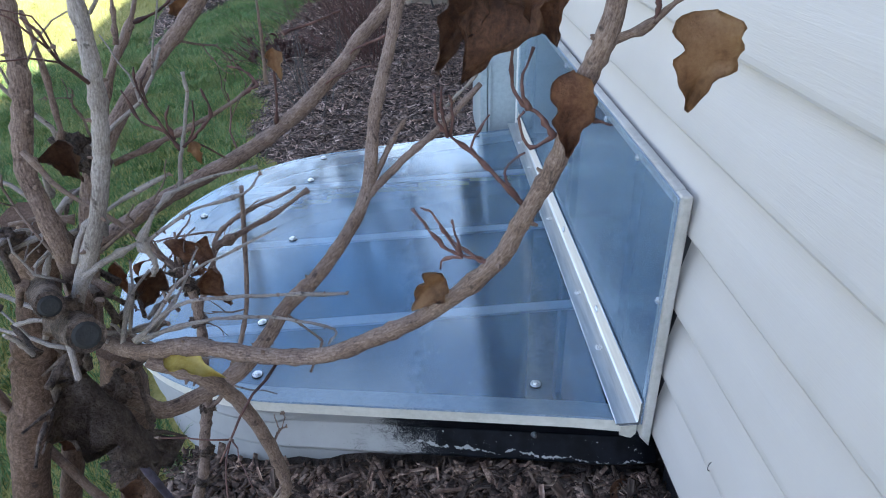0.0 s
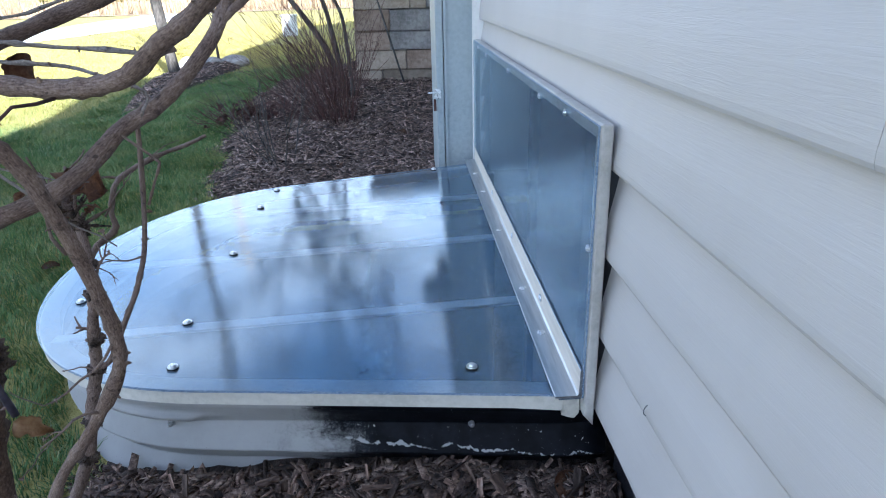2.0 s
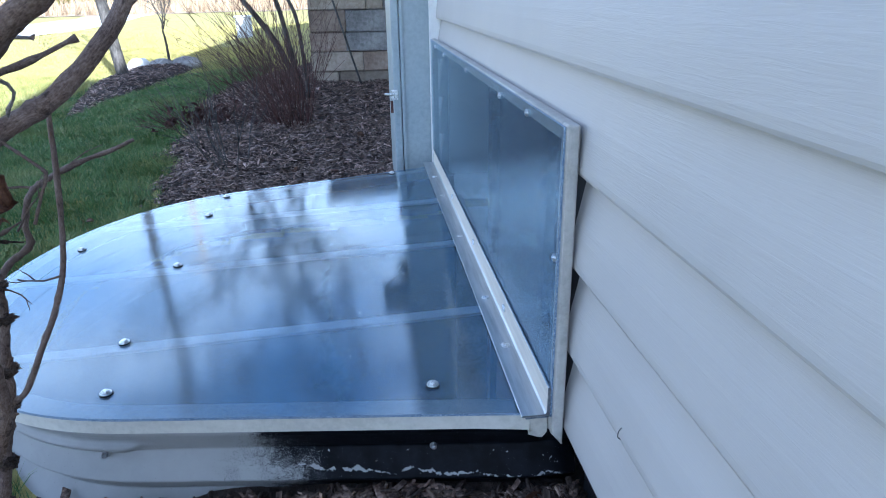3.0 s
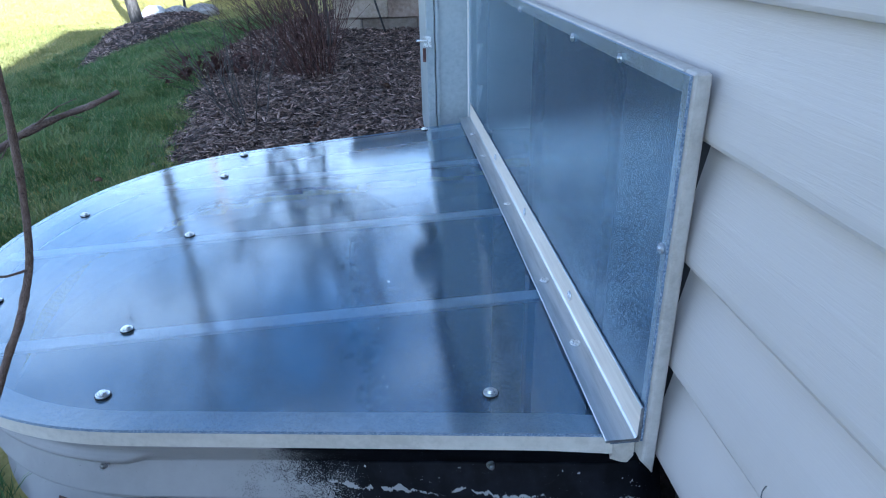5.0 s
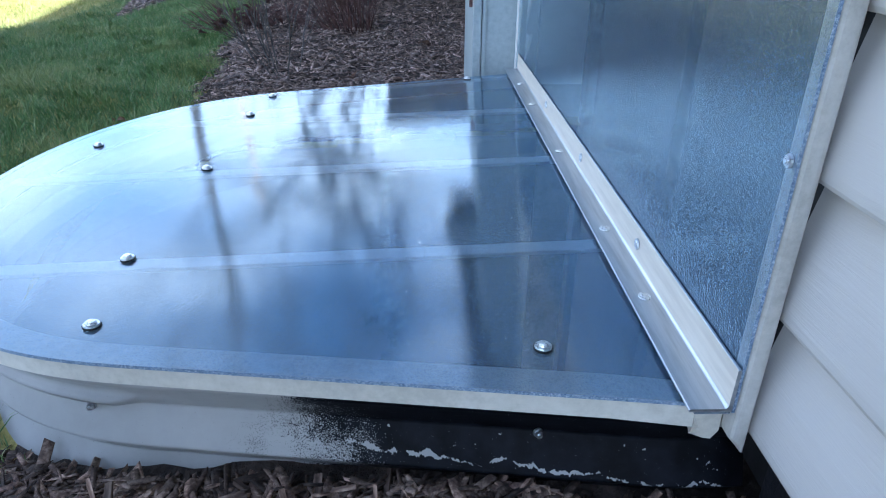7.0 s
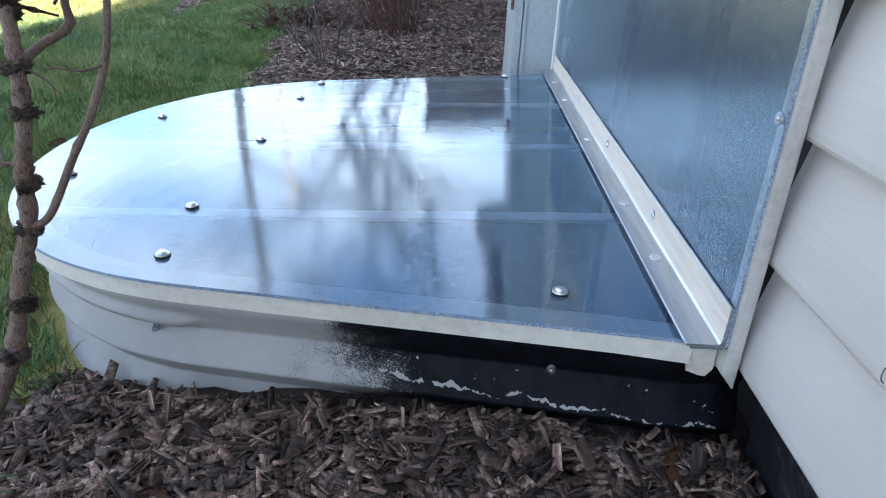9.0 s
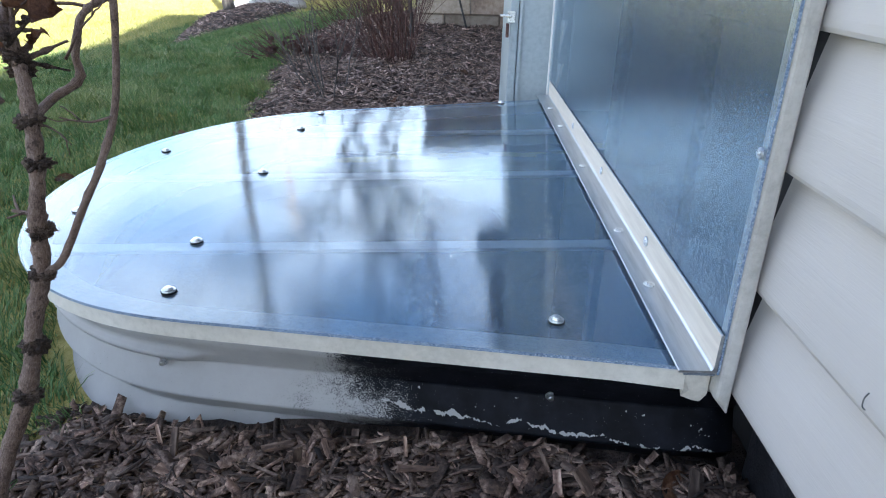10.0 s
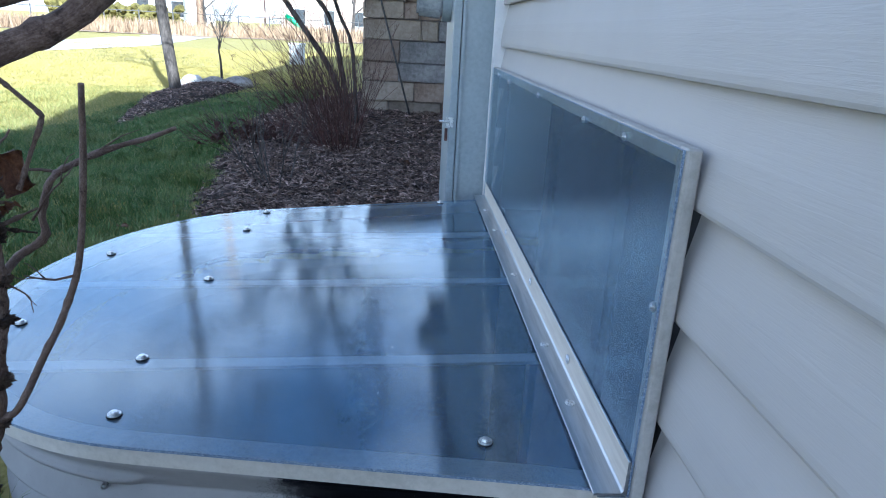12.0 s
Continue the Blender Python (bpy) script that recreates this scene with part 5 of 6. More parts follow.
shoot("stem", [(-0.775, -0.86, 0.06), (-0.732, -0.84, 0.21), (-0.695, -0.82, 0.303), (-0.685, -0.80, 0.369), (-0.675, -0.785, 0.418), (-0.670, -0.78, 0.471), (-0.664, -0.775, 0.509), (-0.661, -0.77, 0.557), (-0.666, -0.76, 0.601), (-0.677, -0.75, 0.634)], 0.0086, 0.0056, 0.25, 10, 8, None, 0.12)
shoot("shoot", [(-0.672, -0.787, 0.415), (-0.654, -0.783, 0.428), (-0.633, -0.772, 0.472), (-0.612, -0.752, 0.522), (-0.602, -0.73, 0.573), (-0.592, -0.722, 0.66), (-0.578, -0.735, 0.745)], 0.0038, 0.0030, 0.25)
shoot("shoot", [(-0.664, -0.77, 0.556), (-0.669, -0.72, 0.566), (-0.650, -0.70, 0.582), (-0.655, -0.69, 0.603), (-0.647, -0.68, 0.638), (-0.631, -0.66, 0.653), (-0.597, -0.64, 0.668), (-0.563, -0.63, 0.678), (-0.533, -0.62, 0.69)], 0.0046, 0.0024, 0.35)
for z in (0.30, 0.345, 0.415, 0.46, 0.515, 0.555, 0.60, 0.612):
    x = float(np.interp(z, (0.303, 0.418, 0.509, 0.601, 0.634), (-0.695, -0.675, -0.664, -0.666, -0.677)))
    y = float(np.interp(z, (0.303, 0.418, 0.509, 0.634), (-0.82, -0.785, -0.775, -0.75)))
    bm = bmesh.new()
    bmesh.ops.create_icosphere(bm, subdivisions=4, radius=0.0118 - 0.005 * (z - 0.3))
    for v in bm.verts:
        v.co *= 1 + 0.5 * noise.noise(v.co * 200 + Vector((z * 50, 0, 0))) + 0.5 * noise.noise(v.co * 520 + Vector((z * 50, 0, 0)))
        v.co.z *= 0.7
    bmesh.ops.translate(bm, verts=bm.verts, vec=(x + rng.gauss(0, 0.002), y + rng.gauss(0, 0.002), z + rng.gauss(0, 0.004)))
    part("joint", bm, M_BURL, stem_shrub, smooth=True).matrix_parent_inverse = inv_q
for at, way, ln, r in (((-0.668, -0.76, 0.61), (-0.3, -0.2, 0.9), 0.05, 0.004), ((-0.672, -0.755, 0.62), (0.2, 0, 1), 0.04, 0.003), ((-0.675, -0.752, 0.63), (-0.6, 0, 0.7), 0.06, 0.004), ((-0.677, -0.75, 0.634), (-0.2, 0.2, 1), 0.05, 0.0035), ((-0.66, -0.77, 0.556), (1, 0.1, -0.02), 0.03, 0.0012), ((-0.66, -0.70, 0.60), (0.8, 0.1, 0.5), 0.05, 0.0016), ((-0.64, -0.67, 0.645), (-1, 0.1, 0.1), 0.09, 0.002), ((-0.63, -0.66, 0.65), (0.6, 0.2, 0.8), 0.06, 0.0014), ((-0.69, -0.76, 0.57), (-0.5, 0.1, 0.8), 0.07, 0.0028), ((-0.66, -0.78, 0.47), (-0.6, -0.3, 0.2), 0.03, 0.003), ((-0.605, -0.74, 0.555), (-1, 0.1, -0.1), 0.05, 0.0015)):
    part("twig", grow(bmesh.new(), at, way, ln, r, 1, rng, 0.6, 2, 0.15, 6), M_BARK, stem_shrub).matrix_parent_inverse = inv_q
for i, (at, size, turn) in enumerate([((-0.71, -0.77, 0.66), 0.024, (30, 40, 200)), ((-0.70, -0.74, 0.62), 0.024, (60, 20, 40))]):
    leaf(at, size, turn, None, 1.2, stem_shrub, inv_q, 60 + i)

hung_leaf((-0.628, -0.75, 0.652), (-0.690, -0.75, 0.676), 0.050, (0.1, -0.9, 0.3), M_LEAF, 0.9, stem_shrub, inv_q, 71, 2.4)
hung_leaf((-0.640, -0.755, 0.630), (-0.662, -0.75, 0.622), 0.016, (0.1, -0.5, 0.8), M_LEAF, 1.2, stem_shrub, inv_q, 72, 2.4)
for k in range(22):
    c = Vector((rng.gauss(-0.672, 0.010), rng.gauss(-0.752, 0.010), rng.uniform(0.595, 0.64)))
    d = Vector((rng.gauss(0, 1), rng.gauss(0, 1), rng.gauss(0.5, 0.8))).normalized() * rng.uniform(0.015, 0.04)
    shoot("stub", [c, c + d * 0.5, c + d], rng.uniform(0.0014, 0.003), 0.0009, 0.6, 6, 4, rng.choice((M_BARK, M_BURL)), 0.2)

# ---- red-stemmed bush by the stone corner ----
rng = random.Random(5)


def stem_fan(parent, inv, centre, count, spread, height, radius, material, name, rng, lean=(0, 0), forks=2, depth=1, base_r=0.10, bend=0.07):
    for _ in range(count):
        a = rng.uniform(0, 2 * math.pi)
        r = spread * math.sqrt(rng.random())
        base = Vector((centre[0] + base_r * r * math.cos(a), centre[1] + base_r * r * math.sin(a), centre[2]))
        way = Vector((r * math.cos(a) + lean[0], r * math.sin(a) + lean[1], 1.0))
        bm = grow(bmesh.new(), base, way, height * rng.uniform(0.45, 0.75), radius * rng.uniform(0.6, 1.15), depth, rng, 0.38, forks, bend, 5, 0.02)
        part(name, bm, material, parent).matrix_parent_inverse = inv


red_bush = thing("bush", (-0.645, 2.35, 0.13), "bare red-brown twiggy bush in the mulch near the stone corner", "bush")
stem_fan(red_bush, Matrix.Translation((0.645, -2.35, -0.13)), (-0.645, 2.35, 0.12), 46, 0.42, 0.74, 0.0030, M_TWIG_RED, "stem", rng, (-0.14, 0), 4, 1, 0.24, 0.10)
stem_fan(red_bush, Matrix.Translation((0.645, -2.35, -0.13)), (-0.665, 2.35, 0.12), 40, 0.85, 0.62, 0.0027, M_TWIG_RED, "stem", rng, (-0.55, 0), 3, 2, 0.14, 0.15)
tall_shrub = thing("tall_shrub", (-0.78, 3.3, 0.13), "tall many-stemmed bare shrub with dark leaning trunks and dried seed heads", "shrub")
inv_t = Matrix.Translation((0.78, -3.3, -0.13))
for pts, r in (([(-0.62, 3.25, 0.06), (-0.70, 3.28, 0.3), (-0.82, 3.3, 0.57), (-0.98, 3.3, 0.80), (-1.1, 3.3, 0.97), (-1.21, 3.4, 1.1), (-1.19, 3.4, 1.22), (-1.12, 3.42, 1.4), (-1.05, 3.5, 1.9), (-1.1, 3.6, 2.9)], 0.021),
               ([(-0.62, 3.3, 0.06), (-0.68, 3.3, 0.3), (-0.73, 3.3, 0.59), (-0.78, 3.3, 0.81), (-0.88, 3.35, 0.97), (-1.14, 3.4, 1.18), (-1.33, 3.4, 1.47), (-1.46, 3.45, 1.7), (-1.6, 3.5, 2.4), (-1.7, 3.6, 3.3)], 0.018),
               ([(-0.60, 3.2, 0.06), (-0.62, 3.25, 0.35), (-0.66, 3.35, 0.70), (-0.74, 3.4, 0.88), (-0.81, 3.4, 1.09), (-0.83, 3.4, 1.29), (-0.74, 3.4, 1.5), (-0.6, 3.4, 1.75), (-0.55, 3.45, 2.6)], 0.014),
               ([(-0.83, 3.4, 1.27), (-0.88, 3.4, 1.29), (-0.95, 3.4, 1.33), (-1.05, 3.4, 1.51), (-1.1, 3.4, 1.9), (-1.12, 3.4, 2.5)], 0.011)):
    part("trunk", branch(bmesh.new(), pts, r, r * 0.45, rng, 6, 8, 0.08, 0.12), M_TREE, tall_shrub).matrix_parent_inverse = inv_t
    for q in pts[4:]:
        for _ in range(3):
            part("branch", grow(bmesh.new(), q, (rng.gauss(-0.1, 0.7), rng.gauss(0, 0.6), 0.8), 0.8, r * 0.5, 2, rng, 0.7, 3, 0.12, 5), M_TREE, tall_shrub).matrix_parent_inverse = inv_t
seeds = []
for _ in range(16):
    bm = grow(bmesh.new(), (-0.66 + rng.uniform(-0.08, 0.06), 2.9 + rng.uniform(-0.2, 0.3), 0.12), (rng.uniform(-0.9, 0.0), rng.uniform(-0.2, 0.2), 1.0), rng.uniform(0.5, 0.75), 0.003, 1, rng, 0.4, 3, 0.08, 5, 0.0, seeds)
    part("stem", bm, M_TWIG_RED, tall_shrub).matrix_parent_inverse = inv_t
for p in seeds[::2]:
    bm = bmesh.new()
    grow(bm, p, (rng.gauss(0, 0.3), rng.gauss(0, 0.3), 1), 0.042, 0.0020, 2, rng, 1.3, 5, 0.3, 5)
    part("seed_head", bm, M_LEAF, tall_shrub).matrix_parent_inverse = inv_t

dead_plant = thing("dead_plant", (-0.84, 1.42, 0.13), "sparse dead stems standing in the mulch behind the well", "plant")
stem_fan(dead_plant, Matrix.Translation((0.84, -1.42, -0.13)), (-0.84, 1.42, 0.12), 9, 0.9, 0.52, 0.0036, M_TREE, "stem", rng, (-0.35, 0.1), 4)
dead_clump = thing("dead_plant", (-1.18, 2.55, 0.13), "brown withered perennial clump at the lawn's edge", "plant")
stem_fan(dead_clump, Matrix.Translation((1.18, -2.55, -0.13)), (-1.18, 2.55, 0.12), 70, 1.9, 0.24, 0.003, M_TWIG_RED, "stem", rng, (-0.25, 0), 3, 1, 0.12)
for k in range(70):
    leaf((-1.18 + rng.gauss(0, 0.10), 2.55 + rng.gauss(0, 0.19), 0.15 + rng.uniform(0, 0.09)), rng.uniform(0.03, 0.06), (rng.uniform(-60, 60), rng.uniform(-60, 60), rng.uniform(0, 360)), M_TWIG_RED, 1.3, dead_clump, Matrix.Translation((1.18, -2.55, -0.13)), 300 + k)

# ---- trees and boulders in the island ----
def tree(name, base, top, r, seed, label, crown_len, forks, limbs, from_u=0.35, kids=3, depth=3, rise=0.9):
    t = thing(name, base, label, "tree")
    inv = Matrix.Translation(-Vector(base))
    rr = random.Random(seed)
    b, e = Vector(base), Vector(top)
    pts = [b + (e - b) * u + Vector((rr.gauss(0, 0.45), rr.gauss(0, 0.45), 0)) * (r * (u > 0)) for u in (0, 0.15, 0.35, 0.55, 0.75, 1.0)]
    pts.insert(0, b + Vector((0, 0, -0.1)))
    path = spline([tuple(p) for p in pts], 6)
    bm = tube(bmesh.new(), path, [r * (1.25 if i < 5 else 1) * (1 - 0.7 * i / len(path)) for i in range(len(path))], 12, 0.06, rr)
    part("trunk", bm, M_TREE, t).matrix_parent_inverse = inv
    for k in range(limbs):
        u = from_u + (1 - from_u) * (k + 0.5) / limbs
        p = b + (e - b) * u
        a = k * 2.4 + rr.uniform(-0.4, 0.4)
        bm = grow(bmesh.new(), p, (math.cos(a), math.sin(a), rise), crown_len * (1.15 - 0.6 * u), r * 0.42 * (1.2 - 0.7 * u), depth, rr, 0.62, kids, 0.1, 6, 0.03)
        part("limb", bm, M_TREE, t).matrix_parent_inverse = inv
    return t


tree("tree", (-2.56, 5.45, 0.135), (-3.05, 5.6, 5.6), 0.066, 3, "bare young shade tree with grey bark in the mulch ring", 1.5, 3, 11, 0.3)
small = tree("small_tree", (-2.35, 6.3, 0.115), (-2.33, 6.3, 0.66), 0.020, 9, "small bare ornamental tree beside boulders", 0.46, 3, 9, 0.72, 4, 2, 1.9)


def boulder(at, size, seed, material, label):
    bm = bmesh.new()
    bmesh.ops.create_icosphere(bm, subdivisions=4, radius=1.0)
    off = Vector((seed * 3.1, seed * 1.7, 0))
    for v in bm.verts:
        d = 1 + 0.28 * noise.noise(v.co * 1.3 + off) + 0.1 * noise.noise(v.co * 4 + off) + 0.03 * noise.noise(v.co * 13 + off)
        v.co = Vector((v.co.x * size[0], v.co.y * size[1], v.co.z * size[2])) * d
    ob = part("boulder", bm, material, None, smooth=True)
    ob.location = at
    return tagged(ob, label, "boulder", "boulders in the island bed")


boulder((-2.37, 6.15, 0.145), (0.12, 0.10, 0.075), 1, M_ROCK, "grey-tan boulder beside the small tree")
boulder((-2.15, 6.3, 0.135), (0.15, 0.11, 0.085), 2, M_ROCK, "rounded grey boulder on the bed's edge")
boulder((-2.60, 6.15, 0.115), (0.15, 0.11, 0.115), 3, M_PALE_ROCK, "pale sunlit boulder behind the tree")

utility = thing("utility_box", (-2.45, 12.4, 0.1), "small white utility box standing on the lawn", "utility box")
inv_u = Matrix.Translation((2.45, -12.4, -0.1))
part("box_body", box_bm(-2.60, 12.3, 0.0, -2.33, 12.55, 0.42, 0.02), M_PALE_WALL, utility).matrix_parent_inverse = inv_u
part("lid", box_bm(-2.62, 12.28, 0.4205, -2.31, 12.57, 0.46, 0.012), M_PALE_WALL, utility).matrix_parent_inverse = inv_u

pole = thing("utility_pole", (-14.3, 46.5, 0.0), "tall tan wooden utility pole standing in the sun", "utility pole")
part("pole", tube(bmesh.new(), [(0, 0, -0.3), (0, 0, 9.0), (0, 0, 18.2)], [0.22, 0.19, 0.15], 14), M_POLE, pole)
arm = part("crossarm", box_bm(-1.0, -0.27, 17.0, 1.0, -0.16, 17.25, 0.01), M_POLE, pole)
for x in (-0.9, -0.4, 0.4, 0.9):
    bm = cyl_bm(0.06, 0.045, 0, 0.24, 12)
    bmesh.ops.translate(bm, verts=bm.verts, vec=(x, -0.215, 17.2505))
    part("insulator", bm, M_PALE_WALL, arm)

# iron rod that leans on the stone
bm = tube(bmesh.new(), [(-0.22, 3.72, 0.11), (-0.38, 3.84, 0.65), (-0.55, 3.86, 1.25)], [0.007, 0.007, 0.006], 8)
tagged(part("garden_stake", bm, M_FENCE), "thin dark garden stake leaning on the stone wall", "stake")

# ---- far side of the lawn ----
def strip(name, pts, width, z_up, material, label, category, step=0.0):
    bm = bmesh.new()
    path = spline(pts, 8)
    prev = None
    for i, p in enumerate(path):
        q = path[min(i + 1, len(path) - 1)] - path[max(i - 1, 0)]
        nrm = np.array((-q[1], q[0])) / np.hypot(*q)
        pair = []
        for s in (-0.5, 0.5):
            x, y = p + nrm * width * s
            pair.append(bm.verts.new((x, y, ground_z(x, y) + z_up)))
        if prev:
            bm.faces.new((prev[0], pair[0], pair[1], prev[1]))
        prev = pair
    bmesh.ops.recalc_face_normals(bm, faces=bm.faces)
    ob = part(name, bm, material)
    return tagged(ob, label, category, kind="structure")


strip("path", [(-26, 2), (-12, 7.5), (-8.7, 14.5), (-9.3, 22), (-11.4, 36), (-13.2, 54), (-15, 70)], 2.6, 0.012, M_PATH, "pale concrete path across the far lawn", "path")
strip("meadow", [(-80, 34), (-40, 38), (-14, 41), (6, 46), (40, 54)], 20.0, 0.016, M_STRAW, "dry straw-coloured meadow beyond the path", "meadow")
rs = np.random.RandomState(7)
n = 16000
mx = rs.uniform(-60, 25, n)
my = 41 + 0.28 * (mx + 14) + rs.uniform(-9, 9, n)
mh = rs.uniform(0.35, 0.85, n)
ang = rs.uniform(0, math.pi, n)
gz = np.array([ground_z(a, b) for a, b in zip(mx, my)])
w = 0.06
v = np.stack([np.stack([mx - w * np.cos(ang), my - w * np.sin(ang), gz], 1), np.stack([mx + w * np.cos(ang), my + w * np.sin(ang), gz], 1), np.stack([mx + rs.normal(0, 0.12, n), my + rs.normal(0, 0.12, n), gz + mh], 1)], 1).reshape(-1, 3)
tagged(raw_mesh("meadow_grass", v, np.arange(3 * n).reshape(-1, 3), M_STRAW), "tall dry meadow grass", "meadow grass", kind="stuff")


def house(at, size, wall, label, turn=0):
    t = thing("house", at, label, "house")
    t.rotation_euler.z = radians(turn)
    w, d, h = size
    part("wall", box_bm(-w / 2, -d / 2, 0, w / 2, d / 2, h), wall, t)
    bm = bmesh.new()
    a = [bm.verts.new(p) for p in ((-w / 2 - 0.4, -d / 2 - 0.4, h), (w / 2 + 0.4, -d / 2 - 0.4, h), (w / 2 + 0.4, d / 2 + 0.4, h), (-w / 2 - 0.4, d / 2 + 0.4, h), (-w / 2 - 0.4, 0, h + d * 0.35), (w / 2 + 0.4, 0, h + d * 0.35))]
    for f in ((0, 1, 5, 4), (2, 3, 4, 5), (1, 2, 5), (3, 0, 4), (3, 2, 1, 0)):
        bm.faces.new([a[i] for i in f])
    part("roof", bm, M_SHINGLE, t)
    for k in range(int(w // 3)):
        for z in (1.0, 3.8):
            if z + 1.4 > h:
                continue
            x = -w / 2 + 1.6 + 3 * k
            win = part("window", box_bm(x - 0.62, -d / 2 - 0.06, z - 0.08, x + 0.62, -d / 2 + 0.02, z + 1.48), M_WHITE, t)
            part("pane", box_bm(x - 0.52, -d / 2 - 0.085, z, x + 0.52, -d / 2 - 0.061, z + 1.38), M_GLASS_DARK, win)
    return t


def at_far(x, y):
    return (x, y, ground_z(x, y) - 0.05)


house(at_far(-46, 62), (13, 9, 5.6), M_TAN_WALL, "far tan two-storey house with a brown roof", 24)
house(at_far(-27, 70), (14, 9, 5.6), M_PALE_WALL, "far pale house across the meadow", 16)
house(at_far(-8, 76), (12, 9, 5.6), M_TAN_WALL, "far brown house with white windows", 12)
house(at_far(10, 84), (13, 9, 5.6), M_PALE_WALL, "far white house behind the playground", 8)

hedge = thing("hedge", at_far(-22, 52), "clipped yellow-green hedge in front of the far houses", "hedge")
bm = bmesh.new()
rng = random.Random(14)
for k in range(240):
    x, y, z = rng.uniform(-4.5, 4.5), rng.uniform(-0.7, 0.7), rng.uniform(0.2, 1.6)
    bmesh.ops.create_icosphere(bm, subdivisions=1, radius=rng.uniform(0.2, 0.36), matrix=Matrix.Translation((x, y, z)))
for v in bm.verts:
    v.co += Vector((rng.gauss(0, 0.05), rng.gauss(0, 0.05), rng.gauss(0, 0.05)))
part("foliage", bm, M_HEDGE, hedge)
hedge.rotation_euler.z = radians(16)

fence = thing("fence", at_far(-12, 50), "dark thin-railed metal fence across the far meadow", "fence")
fence.rotation_euler.z = radians(15)
post_me = bpy.data.meshes.new("fence_post")
bm = box_bm(-0.035, -0.035, 0, 0.035, 0.035, 1.35)
bm.to_mesh(post_me)
bm.free()
post_me.materials.append(M_FENCE)
for k in range(64):
    ob = new("post", post_me)
    ob.parent, ob.location = fence, (-38 + 2.2 * k, 0, 0)
for z in (0.35, 1.2):
    part("rail", box_bm(-38, -0.02, z, 36, 0.02, z + 0.05), M_FENCE, fence)

play = thing("play_tower", at_far(-11.6, 58), "far playground tower with a red roof and a green slide", "playground")
for x in (-0.9, 0.9):
    for y in (-0.9, 0.9):
        part("post", box_bm(x - 0.07, y - 0.07, 0, x + 0.07, y + 0.07, 3.0), M_TAN_WALL, play)
part("deck", box_bm(-1, -1, 1.3, 1, 1, 1.42), M_TAN_WALL, play)
bm = bmesh.new()
bmesh.ops.create_cone(bm, segments=4, radius1=1.7, radius2=0.05, depth=1.0, cap_ends=True, matrix=Matrix.Translation((0, 0, 3.5)) @ Matrix.Rotation(math.pi / 4, 4, "Z"))
part("roof", bm, M_RED, play)
bm = tube(bmesh.new(), [(1.0, 0, 1.5), (1.5, 0, 1.25), (2.1, 0, 0.7), (2.6, 0, 0.45)], [0.22] * 4, 10)
part("slide", bm, M_GREEN, play)

for i, (x, y, h) in enumerate(((-31, 44, 6.5), (-38, 47, 7.5), (-44, 43, 6.0), (-18, 60, 7.0), (-5, 58, 7.5), (3, 60, 6.0), (-52, 55, 8.0))):
    bx = at_far(x, y)
    tree("tree", bx, (x + 0.4, y, bx[2] + h), 0.16, 40 + i, "far bare deciduous tree beyond the meadow", 3.2, 3, 9, 0.2, 3, 2)

# ---- grass ----
rs = np.random.RandomState(3)


def blades(n, x0, x1, y0, y1, low, high, width, seed, dens=None):
    r = np.random.RandomState(seed)
    x, y = r.uniform(x0, x1, n), r.uniform(y0, y1, n)
    ex = np.array([edge_x(b) for b in y]) + r.normal(0, 0.035, n)
    isl = island(x, y)
    well = np.array([in_well(a, b, 0.03) for a, b in zip(x, y)])
    keep = (x < ex) & (isl < 0.02) & ~well
    x, y = x[keep], y[keep]
    n = len(x)
    z = np.array([ground_z(a, b) for a, b in zip(x, y)])
    clump = np.sin(31 * x + 9 * np.sin(7 * y)) * np.sin(27 * y + 8 * np.sin(9 * x)) + 0.6 * np.sin(83 * x + 40 * y) * np.sin(71 * y - 30 * x)
    h = r.uniform(low, high, n) * (0.75 + 0.38 * clump)
    a = r.uniform(0, 2 * math.pi, n)
    lean = r.uniform(0.2, 1.6, n) * h
    la = 5 * np.sin(6 * x + 3 * np.sin(5 * y)) + r.normal(0, 1.1, n)
    dx, dy = np.cos(a) * width, np.sin(a) * width
    bx, by = np.cos(la) * lean, np.sin(la) * lean
    p = [np.stack(c, 1) for c in ((x - dx, y - dy, z - 0.005), (x + dx, y + dy, z - 0.005), (x + dx * 0.7 + bx * 0.4, y + dy * 0.7 + by * 0.4, z + h * 0.62), (x - dx * 0.7 + bx * 0.4, y - dy * 0.7 + by * 0.4, z + h * 0.62), (x + bx, y + by, z + h))]
    return np.stack(p, 1).reshape(-1, 3), n


def grass(name, sets, material):
    vs, ns = zip(*[blades(*s) for s in sets])
    v = np.concatenate(vs)
    n = sum(ns)
    base = np.arange(n)[:, None] * 5
    tri = np.concatenate([base + np.array([[0, 1, 2]]), base + np.array([[0, 2, 3]]), base + np.array([[3, 2, 4]])])
    return raw_mesh(name, v, tri, material)


